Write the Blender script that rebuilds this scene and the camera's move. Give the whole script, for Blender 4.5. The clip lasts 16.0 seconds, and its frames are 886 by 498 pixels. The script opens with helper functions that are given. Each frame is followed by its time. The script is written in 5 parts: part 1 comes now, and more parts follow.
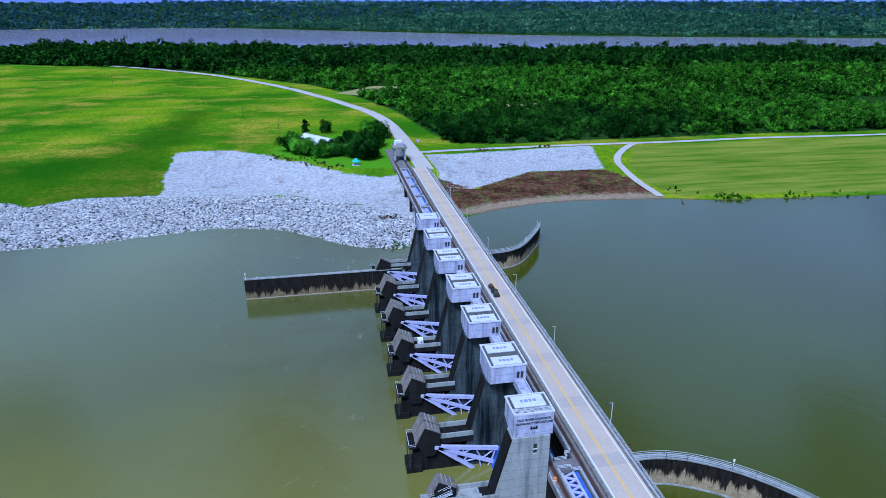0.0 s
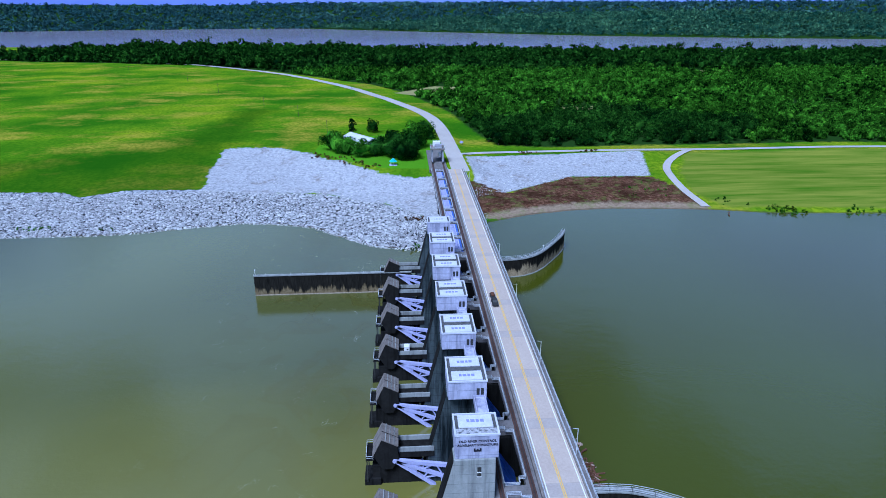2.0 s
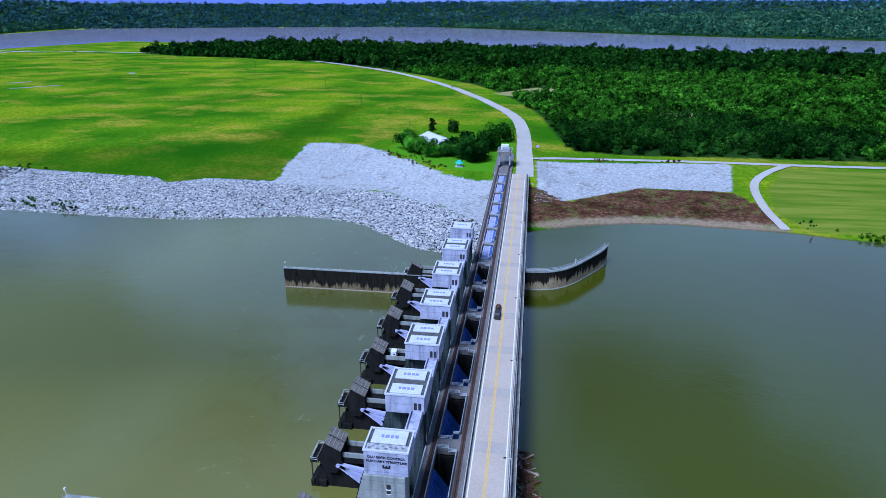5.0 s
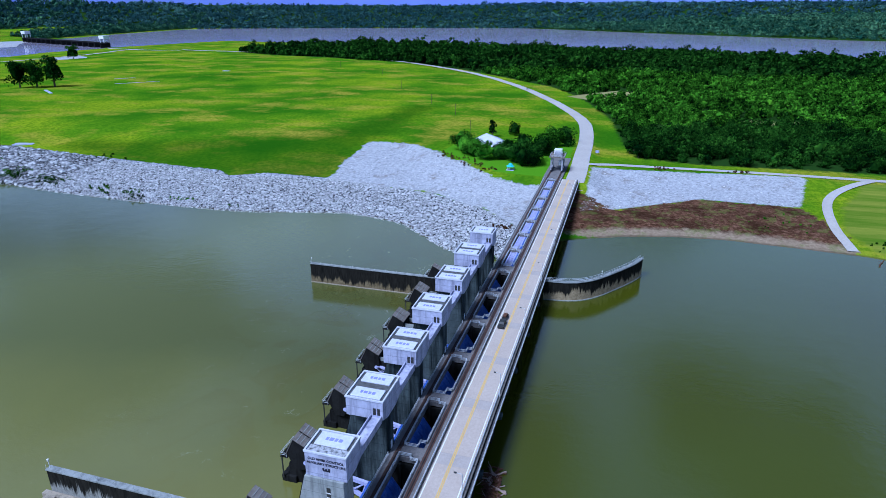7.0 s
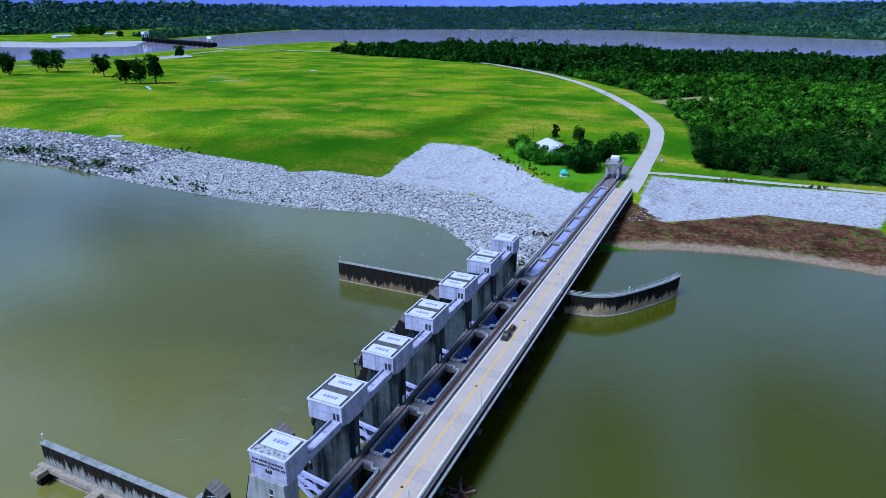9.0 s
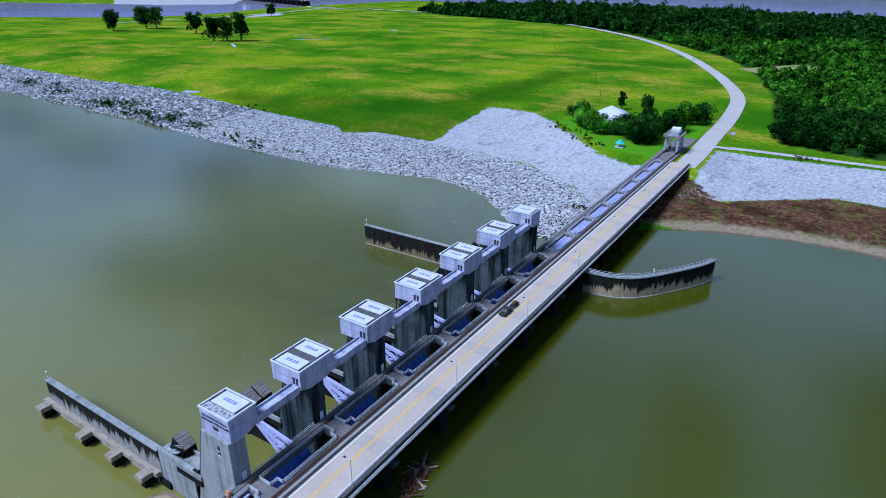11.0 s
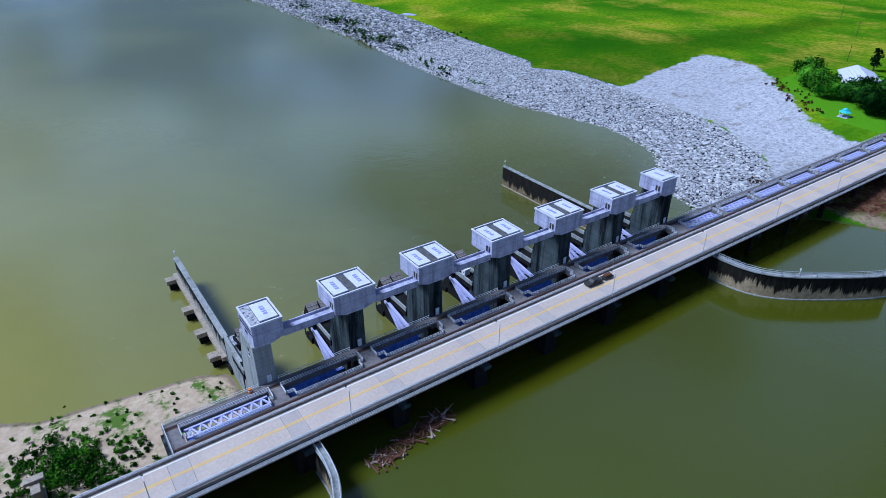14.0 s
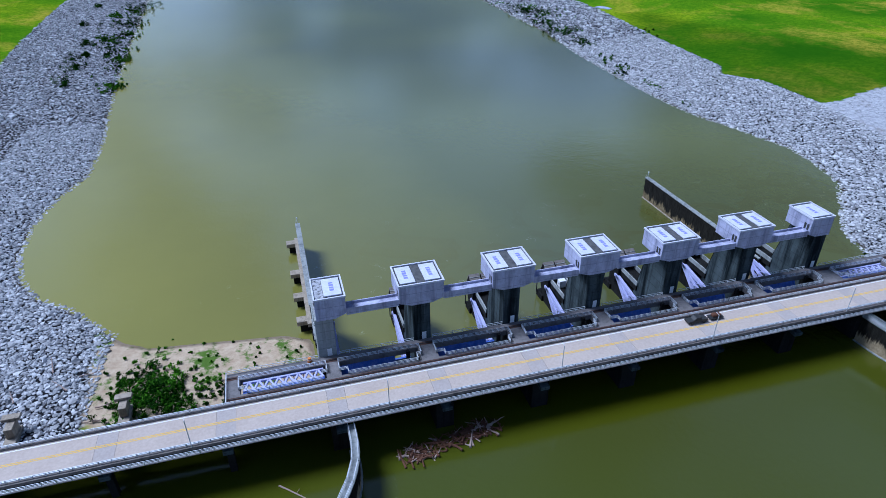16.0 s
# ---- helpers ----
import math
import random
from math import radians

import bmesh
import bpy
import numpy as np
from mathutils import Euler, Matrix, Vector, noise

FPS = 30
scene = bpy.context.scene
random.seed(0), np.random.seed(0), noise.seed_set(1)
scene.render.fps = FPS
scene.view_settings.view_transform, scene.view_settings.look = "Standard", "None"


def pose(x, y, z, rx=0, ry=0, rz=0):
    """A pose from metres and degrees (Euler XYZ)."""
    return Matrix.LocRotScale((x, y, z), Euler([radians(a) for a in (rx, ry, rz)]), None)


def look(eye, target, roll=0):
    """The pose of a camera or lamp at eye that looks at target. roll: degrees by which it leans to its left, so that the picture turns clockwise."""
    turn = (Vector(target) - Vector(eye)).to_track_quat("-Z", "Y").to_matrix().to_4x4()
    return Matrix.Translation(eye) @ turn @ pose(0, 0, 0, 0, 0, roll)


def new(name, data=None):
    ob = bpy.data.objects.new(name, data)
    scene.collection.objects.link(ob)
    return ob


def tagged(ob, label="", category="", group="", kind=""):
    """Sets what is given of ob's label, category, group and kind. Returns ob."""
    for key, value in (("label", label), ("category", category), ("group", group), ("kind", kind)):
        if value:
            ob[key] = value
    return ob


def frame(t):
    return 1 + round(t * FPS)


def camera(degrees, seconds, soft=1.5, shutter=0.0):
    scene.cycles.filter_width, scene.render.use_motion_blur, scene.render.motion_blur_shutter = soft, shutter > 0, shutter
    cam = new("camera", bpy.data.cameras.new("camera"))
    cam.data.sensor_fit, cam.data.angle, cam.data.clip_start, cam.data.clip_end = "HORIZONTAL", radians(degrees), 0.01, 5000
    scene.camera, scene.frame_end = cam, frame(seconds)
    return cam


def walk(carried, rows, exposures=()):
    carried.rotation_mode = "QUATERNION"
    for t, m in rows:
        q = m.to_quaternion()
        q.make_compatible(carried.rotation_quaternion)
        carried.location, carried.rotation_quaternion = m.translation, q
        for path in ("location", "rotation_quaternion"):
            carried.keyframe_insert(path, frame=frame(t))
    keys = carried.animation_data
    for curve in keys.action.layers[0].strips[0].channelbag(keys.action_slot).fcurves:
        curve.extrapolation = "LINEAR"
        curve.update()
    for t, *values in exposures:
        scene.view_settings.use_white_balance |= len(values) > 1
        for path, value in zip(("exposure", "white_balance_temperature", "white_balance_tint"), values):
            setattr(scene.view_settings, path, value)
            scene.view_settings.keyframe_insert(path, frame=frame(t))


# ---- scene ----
cam = camera(70.7, 16.0, soft=0.5)
PATH = [
    (0, (-108.581, 45.026, 112.048), (-106.747, 44.676, 111.331), 0.2),
    (0.5, (-108.489, 37.901, 111.675), (-106.645, 37.61, 110.957), 0.1),
    (1, (-107.859, 31.082, 111.41), (-106.007, 30.85, 110.692), -0.0),
    (1.5, (-106.701, 24.513, 111.274), (-104.843, 24.338, 110.555), -0.1),
    (2, (-105.421, 18.101, 111.266), (-103.557, 17.982, 110.551), 0.0),
    (2.5, (-104.604, 11.851, 111.386), (-102.738, 11.79, 110.67), 0.0),
    (3, (-104.213, 5.546, 111.585), (-102.347, 5.548, 110.866), -0.0),
    (3.5, (-103.528, -0.744, 111.869), (-101.663, -0.681, 111.15), 0.1),
    (6, (-95.641, -33.346, 112.516), (-93.815, -32.957, 111.799), 0.1),
    (6.5, (-93.409, -39.58, 112.449), (-91.599, -39.124, 111.733), 0.1),
    (7, (-90.834, -45.596, 112.408), (-89.041, -45.072, 111.692), 0.1),
    (7.5, (-87.835, -51.453, 112.322), (-86.063, -50.863, 111.607), 0.1),
    (8, (-84.639, -57.168, 112.222), (-82.889, -56.511, 111.509), 0.0),
    (8.5, (-81.207, -62.949, 112.308), (-79.483, -62.227, 111.596), 0.1),
    (9, (-77.645, -68.69, 112.414), (-75.949, -67.905, 111.702), 0.0),
    (11.5, (-55.741, -93.683, 112.09), (-54.267, -92.629, 111.244), -0.1),
    (12, (-50.947, -98.255, 112.092), (-49.533, -97.146, 111.214), -0.1),
    (12.5, (-45.597, -102.605, 112.084), (-44.272, -101.416, 111.173), 0.0),
    (13, (-39.862, -106.186, 112.085), (-38.643, -104.91, 111.144), -0.1),
    (13.5, (-34.206, -109.242, 112.117), (-33.102, -107.884, 111.149), -0.2),
    (14, (-28.742, -111.627, 112.119), (-27.758, -110.199, 111.123), -0.0),
    (14.5, (-23.106, -113.462, 112.017), (-22.248, -111.971, 110.997), 0.0),
    (15, (-17.201, -115.449, 112.077), (-16.472, -113.894, 111.051), -0.1),
    (15.5, (-11.027, -117.025, 112.111), (-10.438, -115.41, 111.088), -0.2),
    (16, (-4.412, -117.852, 112.129), (-3.95, -116.195, 111.109), -0.5),
]
walk(cam, [(t, look(eye, target, roll)) for t, eye, target, roll in PATH], [(0.0, -0.14, 4500.0, 13.0), (16.0, -0.17, 4800.0, 13.0)])

# ---- world, sun, exposure ----
scene.view_settings.exposure = 0.0
world = bpy.data.worlds.new("world")
scene.world = world
world.use_nodes = True
CLOUD_TONES = [(0.0, (10.5, 13.2, 17.0)), (0.4, (8.4, 10.9, 14.8)), (0.85, (1.6, 2.2, 3.7))]
SUN_ELEV, SUN_AZ = 54.0, 148.0   # azimuth of the sun seen from the place, degrees from +x towards +y
wn, wl = world.node_tree.nodes, world.node_tree.links
sky = wn.new("ShaderNodeTexSky")
sky.sky_type, sky.sun_disc = "NISHITA", False
sky.sun_elevation, sky.sun_rotation = radians(SUN_ELEV), radians(90 - SUN_AZ)
sky.dust_density, sky.ozone_density = 1.5, 1.5
# broken cloud over the whole sky
geo = wn.new("ShaderNodeTexCoord")
cloud = wn.new("ShaderNodeTexNoise")
cloud.inputs["Scale"].default_value, cloud.inputs["Detail"].default_value, cloud.inputs["Roughness"].default_value = 1.0, 3.0, 0.5
drift = wn.new("ShaderNodeMapping")
drift.inputs["Scale"].default_value, drift.inputs["Location"].default_value = (2.8, 2.8, 4.48), (12.72, 17.95, 8.79)
wl.new(geo.outputs["Generated"], drift.inputs[0])
wl.new(drift.outputs[0], cloud.inputs["Vector"])
cover = wn.new("ShaderNodeMapRange")
cover.inputs["From Min"].default_value, cover.inputs["From Max"].default_value, cover.inputs["To Max"].default_value = 0.43, 0.55, 0.95
wl.new(cloud.outputs[0], cover.inputs[0])
blend = wn.new("ShaderNodeMix")
blend.data_type = "RGBA"
wl.new(cover.outputs[0], blend.inputs[0])
wl.new(sky.outputs[0], blend.inputs[6])
# the clouds are thin and bright towards the horizon, thicker and greyer overhead
lift = wn.new("ShaderNodeSeparateXYZ")
wl.new(geo.outputs["Generated"], lift.inputs[0])
deck_tone = wn.new("ShaderNodeValToRGB")
for e, (p, c) in zip([deck_tone.color_ramp.elements[0], deck_tone.color_ramp.elements.new(0.35), deck_tone.color_ramp.elements[-1]], CLOUD_TONES):
    e.position, e.color = p, (*c, 1)
wl.new(lift.outputs[2], deck_tone.inputs[0])
wl.new(deck_tone.outputs[0], blend.inputs[7])
wl.new(blend.outputs[2], wn["Background"].inputs[0])
wn["Background"].inputs[1].default_value = 0.050
sun = bpy.data.lights.new("sun", "SUN")
sun.energy, sun.angle, sun.color = 5.0, radians(21.0), (1.0, 0.97, 0.92)
sun_ob = new("sun", sun)
sun_dir = Vector((math.cos(radians(SUN_ELEV)) * math.cos(radians(SUN_AZ)), math.cos(radians(SUN_ELEV)) * math.sin(radians(SUN_AZ)), math.sin(radians(SUN_ELEV))))
sun_ob.matrix_world = look(sun_dir * 500, (0, 0, 0))


# ---- materials ----
def material(name):
    m = bpy.data.materials.new(name)
    m.use_nodes = True
    return m, m.node_tree.nodes, m.node_tree.links, m.node_tree.nodes["Principled BSDF"]


def noise_node(n, l, scale, detail=4.0, vec=None, rough=0.55):
    t = n.new("ShaderNodeTexNoise")
    t.inputs["Scale"].default_value, t.inputs["Detail"].default_value, t.inputs["Roughness"].default_value = scale, detail, rough
    if vec is not None:
        l.new(vec, t.inputs["Vector"])
    return t.outputs[0]


def ramp(n, l, fac, stops):
    r = n.new("ShaderNodeValToRGB")
    while len(r.color_ramp.elements) < len(stops):
        r.color_ramp.elements.new(0.5)
    for e, (p, c) in zip(r.color_ramp.elements, stops):
        e.position, e.color = p, (*c, 1)
    l.new(fac, r.inputs[0])
    return r.outputs[0]


def mix(n, l, fac, a, b, kind="MIX"):
    m = n.new("ShaderNodeMix")
    m.data_type, m.blend_type = "RGBA", kind
    for sock, v in ((m.inputs[0], fac), (m.inputs[6], a), (m.inputs[7], b)):
        if isinstance(v, (int, float)):
            sock.default_value = v
        elif isinstance(v, tuple):
            sock.default_value = (*v, 1)
        else:
            l.new(v, sock)
    return m.outputs[2]


def calc(n, l, op, a, b=0.0, c=None):
    m = n.new("ShaderNodeMath")
    m.operation = op
    for sock, v in zip(m.inputs, (a, b, c)):
        if v is None:
            continue
        if isinstance(v, (int, float)):
            sock.default_value = v
        else:
            l.new(v, sock)
    return m.outputs[0]


def bump(n, l, bsdf, height, strength=0.4, distance=0.1):
    b = n.new("ShaderNodeBump")
    b.inputs["Strength"].default_value, b.inputs["Distance"].default_value = strength, distance
    l.new(height, b.inputs["Height"])
    l.new(b.outputs[0], bsdf.inputs["Normal"])


def position(n, l, sx=1, sy=1, sz=1):
    g = n.new("ShaderNodeNewGeometry")
    m = n.new("ShaderNodeMapping")
    m.inputs["Scale"].default_value = (sx, sy, sz)
    l.new(g.outputs["Position"], m.inputs[0])
    return m.outputs[0]


def surface(name, dark, light, coarse=0.25, fine=3.0, rough=0.85, metal=0.0, relief=0.3, streaks=0.0, streak_colour=(0.03, 0.03, 0.03), lifts=0.0, streak_scale=1.1, streak_from=0.47, pieces=0.0):
    """A weathered surface: two scales of mottling, optional rain streaks and pour lines."""
    m, n, l, b = material(name)
    p = position(n, l)
    base = ramp(n, l, noise_node(n, l, coarse, 5, p), [(0.3, dark), (0.7, light)])
    f = noise_node(n, l, fine, 6, p, 0.65)
    base = mix(n, l, 0.5, base, ramp(n, l, f, [(0.3, tuple(0.72 * c for c in light)), (0.75, tuple(min(1, 1.12 * c) for c in light))]), "MIX")
    if streaks:
        s = noise_node(n, l, 1.0, 5, position(n, l, streak_scale, streak_scale, 0.08 * streak_scale), 0.7)
        base = mix(n, l, calc(n, l, "MULTIPLY", ramp(n, l, s, [(streak_from, (0, 0, 0)), (streak_from + 0.19, (1, 1, 1))]), streaks), base, streak_colour)
    if lifts:
        z = calc(n, l, "FRACT", calc(n, l, "DIVIDE", n_z(n, l), lifts))
        line = calc(n, l, "LESS_THAN", z, 0.045)
        base = mix(n, l, calc(n, l, "MULTIPLY", line, 0.45), base, streak_colour)
    if pieces:
        isle = n.new("ShaderNodeNewGeometry")
        base = mix(n, l, pieces, base, ramp(n, l, isle.outputs["Random Per Island"], [(0.0, dark), (0.5, tuple(0.5 * (a + c) for a, c in zip(dark, light))), (1.0, tuple(1.25 * c for c in light))]))
    l.new(base, b.inputs["Base Color"])
    b.inputs["Roughness"].default_value, b.inputs["Metallic"].default_value = rough, metal
    b.inputs["Specular IOR Level"].default_value = 0.5 if rough < 0.7 else 0.06
    bump(n, l, b, f, relief, 0.03)
    return m


def n_z(n, l):
    s = n.new("ShaderNodeSeparateXYZ")
    g = n.new("ShaderNodeNewGeometry")
    l.new(g.outputs["Position"], s.inputs[0])
    return s.outputs[2]


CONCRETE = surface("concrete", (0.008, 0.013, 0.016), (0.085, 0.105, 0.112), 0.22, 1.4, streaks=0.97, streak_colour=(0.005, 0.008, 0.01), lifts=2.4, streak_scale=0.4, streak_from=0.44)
CONCRETE_MID = surface("concrete_mid", (0.22, 0.235, 0.23), (0.34, 0.35, 0.345), 0.25, 1.4, streaks=0.6, streak_colour=(0.07, 0.075, 0.078), lifts=2.4, streak_scale=0.5)
TAN = surface("tan_stained_concrete", (0.22, 0.18, 0.13), (0.4, 0.34, 0.27), 0.3, 2.0, streaks=0.4)
CONCRETE_PALE = surface("concrete_pale", (0.2, 0.2, 0.29), (0.52, 0.52, 0.68), 0.35, 1.3, streaks=0.6, streak_colour=(0.08, 0.08, 0.12), lifts=2.6, streak_scale=0.45, streak_from=0.48)
# Near-black concrete; below the road deck this colour also carries the shade.
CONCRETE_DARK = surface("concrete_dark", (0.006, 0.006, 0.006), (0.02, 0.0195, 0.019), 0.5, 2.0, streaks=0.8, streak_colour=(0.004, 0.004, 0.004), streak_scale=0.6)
WEATHERED = surface("weathered_brown_concrete", (0.1, 0.085, 0.075), (0.25, 0.22, 0.2), 0.6, 2.5, streaks=0.4)
DECK_GREY = surface("deck_grey", (0.09, 0.083, 0.083), (0.22, 0.205, 0.205), 0.35, 2.5, streaks=0.3)
STEEL_GREY = surface("grey_painted_steel", (0.2, 0.2, 0.23), (0.36, 0.36, 0.42), 0.6, 3.0, rough=0.55, streaks=0.4, streak_colour=(0.12, 0.06, 0.04))
ORANGE = surface("orange_plastic", (0.5, 0.16, 0.04), (0.65, 0.24, 0.07))
ROAD_SLAB = surface("road_slab", (0.4, 0.325, 0.275), (0.5, 0.42, 0.36), 0.12, 1.5, relief=0.12)
ROAD_PATCH = surface("road_patch", (0.35, 0.3, 0.275), (0.44, 0.385, 0.35), 0.3, 2.0)
ASPHALT = surface("pale_road", (0.36, 0.32, 0.3), (0.48, 0.44, 0.41), 0.05, 0.8)
RUST = surface("rusted_rail_bed", (0.035, 0.02, 0.016), (0.1, 0.06, 0.05), 0.5, 3.0)
ROOF_PANEL = surface("white_roof_panel", (0.5, 0.5, 0.58), (0.64, 0.64, 0.74), 0.5, 2.0, rough=0.6, relief=0.1)
ROOF_STAINED = surface("stained_pale_roof", (0.2, 0.2, 0.21), (0.5, 0.5, 0.54), 0.9, 2.5, streaks=0.9, streak_colour=(0.02, 0.02, 0.02), streak_scale=1.2)
ROOF_DARK = surface("dirty_roof", (0.012, 0.012, 0.013), (0.13, 0.13, 0.135), 0.9, 2.5)
PAINT_PALE = surface("pale_violet_paint", (0.33, 0.34, 0.58), (0.5, 0.5, 0.8), 0.6, 3.0, rough=0.5, streaks=0.15, streak_colour=(0.2, 0.12, 0.08))
GALVANISED = surface("galvanised_steel", (0.5, 0.52, 0.55), (0.66, 0.68, 0.72), 1.0, 6.0, rough=0.45, metal=0.3, relief=0.1)
BLUE_STEEL = surface("blue_painted_steel", (0.02, 0.05, 0.3), (0.05, 0.12, 0.5), 0.4, 1.8, rough=0.5, streaks=0.25, streak_colour=(0.3, 0.36, 0.6))
BLACK_STEEL = surface("black_steel", (0.012, 0.012, 0.013), (0.03, 0.03, 0.03), rough=0.6)
YELLOW = surface("yellow_line_paint", (0.6, 0.36, 0.08), (0.72, 0.48, 0.13), 0.8, 4.0)
WHITE = surface("white_paint", (0.68, 0.68, 0.7), (0.8, 0.8, 0.82), 1.0, 5.0, rough=0.5, relief=0.1)
ROCK = surface("limestone_rock", (0.14, 0.14, 0.145), (0.56, 0.555, 0.565), 0.6, 2.0, pieces=0.65)


def stained_wall(name, top, hang, tan_dark, tan_light):
    """Tan concrete, black growth hanging from its top edge in uneven fingers, panel joints along it."""
    m, n, l, b = material(name)
    p = position(n, l)
    base = ramp(n, l, noise_node(n, l, 0.9, 6, p, 0.65), [(0.3, tan_dark), (0.7, tan_light)])
    finger = noise_node(n, l, 1.0, 5, position(n, l, 0.55, 0.55, 0.03), 0.7)
    broad = noise_node(n, l, 0.08, 3, p, 0.6)
    reach = calc(n, l, "MULTIPLY_ADD", finger, 13.0, calc(n, l, "MULTIPLY_ADD", broad, 6.0, hang - 9.5))
    depth = calc(n, l, "SUBTRACT", top, n_z(n, l))
    black = n.new("ShaderNodeMapRange")
    black.inputs["From Min"].default_value, black.inputs["From Max"].default_value = -0.5, 0.7
    l.new(calc(n, l, "SUBTRACT", reach, depth), black.inputs[0])
    grime = ramp(n, l, noise_node(n, l, 1.6, 5, position(n, l, 1.0, 1.0, 0.15), 0.7), [(0.35, (0.006, 0.006, 0.005)), (0.75, (0.03, 0.027, 0.022))])
    l.new(mix(n, l, black.outputs[0], base, grime), b.inputs["Base Color"])
    b.inputs["Roughness"].default_value, b.inputs["Specular IOR Level"].default_value = 0.9, 0.06
    return m


WALL_STAIN = stained_wall("stained_wing_wall", 12.3, 4.6, (0.2, 0.15, 0.085), (0.4, 0.32, 0.2))
WALL_LOW = stained_wall("stained_training_wall", 9.0, 7.2, (0.09, 0.065, 0.032), (0.24, 0.19, 0.11))
WALL_PALE = stained_wall("stained_pale_wall", 10.0, 3.6, (0.17, 0.165, 0.15), (0.33, 0.32, 0.29))
INK = surface("black_lettering", (0.01, 0.01, 0.02), (0.02, 0.02, 0.03))
BARS = surface("faded_violet_marking", (0.2, 0.2, 0.55), (0.3, 0.3, 0.7))
TEAL = surface("teal_roof", (0.05, 0.4, 0.5), (0.12, 0.55, 0.65), rough=0.45)
BARK = surface("bark", (0.04, 0.03, 0.025), (0.1, 0.08, 0.06))
DRIFTWOOD = surface("driftwood", (0.16, 0.1, 0.08), (0.42, 0.32, 0.27), 0.6, 3.0)
DRIFT_DARK = surface("sodden_wood", (0.05, 0.022, 0.014), (0.14, 0.07, 0.045), 0.6, 3.0)


def leaves(name, dark, light, crown=0.1, patch=0.02, stretch=1.0):
    """Foliage: tone by stand, by crown and by leaf."""
    m, n, l, b = material(name)
    g = n.new("ShaderNodeNewGeometry")
    p = position(n, l, stretch, 1.0, 1.0)
    stand = calc(n, l, "MULTIPLY_ADD", noise_node(n, l, patch, 3, p, 0.6), 1.3, -0.65)
    each = calc(n, l, "MULTIPLY_ADD", noise_node(n, l, crown, 2, p, 0.5), 1.5, -0.75)
    f = calc(n, l, "MULTIPLY_ADD", g.outputs["Random Per Island"], 0.45, calc(n, l, "ADD", calc(n, l, "ADD", stand, each), 0.27))
    c = ramp(n, l, f, [(0.15, dark), (0.5, tuple(0.36 * v for v in light)), (0.72, tuple(0.75 * v for v in light)), (0.95, (light[0] * 1.5, light[1] * 1.25, light[2]))])
    l.new(c, b.inputs["Base Color"])
    b.inputs["Roughness"].default_value = 0.7
    b.inputs["Specular IOR Level"].default_value = 0.0
    return m


LEAF = leaves("leaf_green", (0.0012, 0.008, 0.001), (0.075, 0.23, 0.011))
LEAF_DARK = leaves("leaf_dark", (0.0015, 0.009, 0.002), (0.03, 0.1, 0.01))
LEAF_BROWN = leaves("dead_weeds", (0.03, 0.014, 0.008), (0.14, 0.07, 0.035))
# Far foliage with the haze of distance mixed into its green.
LEAF_HAZE = leaves("leaf_haze", (0.015, 0.06, 0.04), (0.085, 0.2, 0.11), 0.02, 0.004, 2.2)
LEAF_MORE_HAZE = leaves("leaf_more_haze", (0.035, 0.09, 0.1), (0.065, 0.15, 0.15), 0.008, 0.0016, 2.5)


# ---- building helpers ----
def box(bm, x0, x1, y0, y1, z0, z1):
    vs = [bm.verts.new((x, y, z)) for z in (z0, z1) for x, y in ((x0, y0), (x1, y0), (x1, y1), (x0, y1))]
    for f in ((3, 2, 1, 0), (4, 5, 6, 7), (0, 1, 5, 4), (1, 2, 6, 5), (2, 3, 7, 6), (3, 0, 4, 7)):
        bm.faces.new([vs[i] for i in f])


def prism(bm, profile, axis, a, b):
    """A profile (list of 2D points) drawn out from a to b along axis 'x' (profile y, z), 'y' (profile x, z) or 'z' (profile x, y)."""
    put = {"x": lambda p, v: (v, p[0], p[1]), "y": lambda p, v: (p[0], v, p[1]), "z": lambda p, v: (p[0], p[1], v)}[axis]
    lo, hi = [bm.verts.new(put(p, a)) for p in profile], [bm.verts.new(put(p, b)) for p in profile]
    k = len(profile)
    bm.faces.new(lo[::-1]), bm.faces.new(hi)
    for i in range(k):
        bm.faces.new((lo[i], lo[(i + 1) % k], hi[(i + 1) % k], hi[i]))
    bmesh.ops.recalc_face_normals(bm, faces=bm.faces[:])


def bar(bm, p, q, w, h=None, sides=4):
    """A straight bar from p to q."""
    p, q = Vector(p), Vector(q)
    d = (q - p).normalized()
    side = d.cross(Vector((0, 0, 1)))
    side = side.normalized() if side.length > 1e-3 else Vector((1, 0, 0))
    up = side.cross(d)
    h = h or w
    if sides == 4:
        ring = [side * (a * w / 2) + up * (c * h / 2) for a, c in ((-1, -1), (1, -1), (1, 1), (-1, 1))]
    else:
        ring = [side * (math.cos(2 * math.pi * i / sides) * w / 2) + up * (math.sin(2 * math.pi * i / sides) * h / 2) for i in range(sides)]
    lo, hi = [bm.verts.new(p + r) for r in ring], [bm.verts.new(q + r) for r in ring]
    bm.faces.new(lo[::-1]), bm.faces.new(hi)
    for i in range(sides):
        j = (i + 1) % sides
        bm.faces.new((lo[i], lo[j], hi[j], hi[i]))


def mesh_of(name, bm, mat):
    me = bpy.data.meshes.new(name)
    bmesh.ops.recalc_face_normals(bm, faces=bm.faces[:])
    bm.to_mesh(me)
    bm.free()
    me.materials.append(mat)
    return me


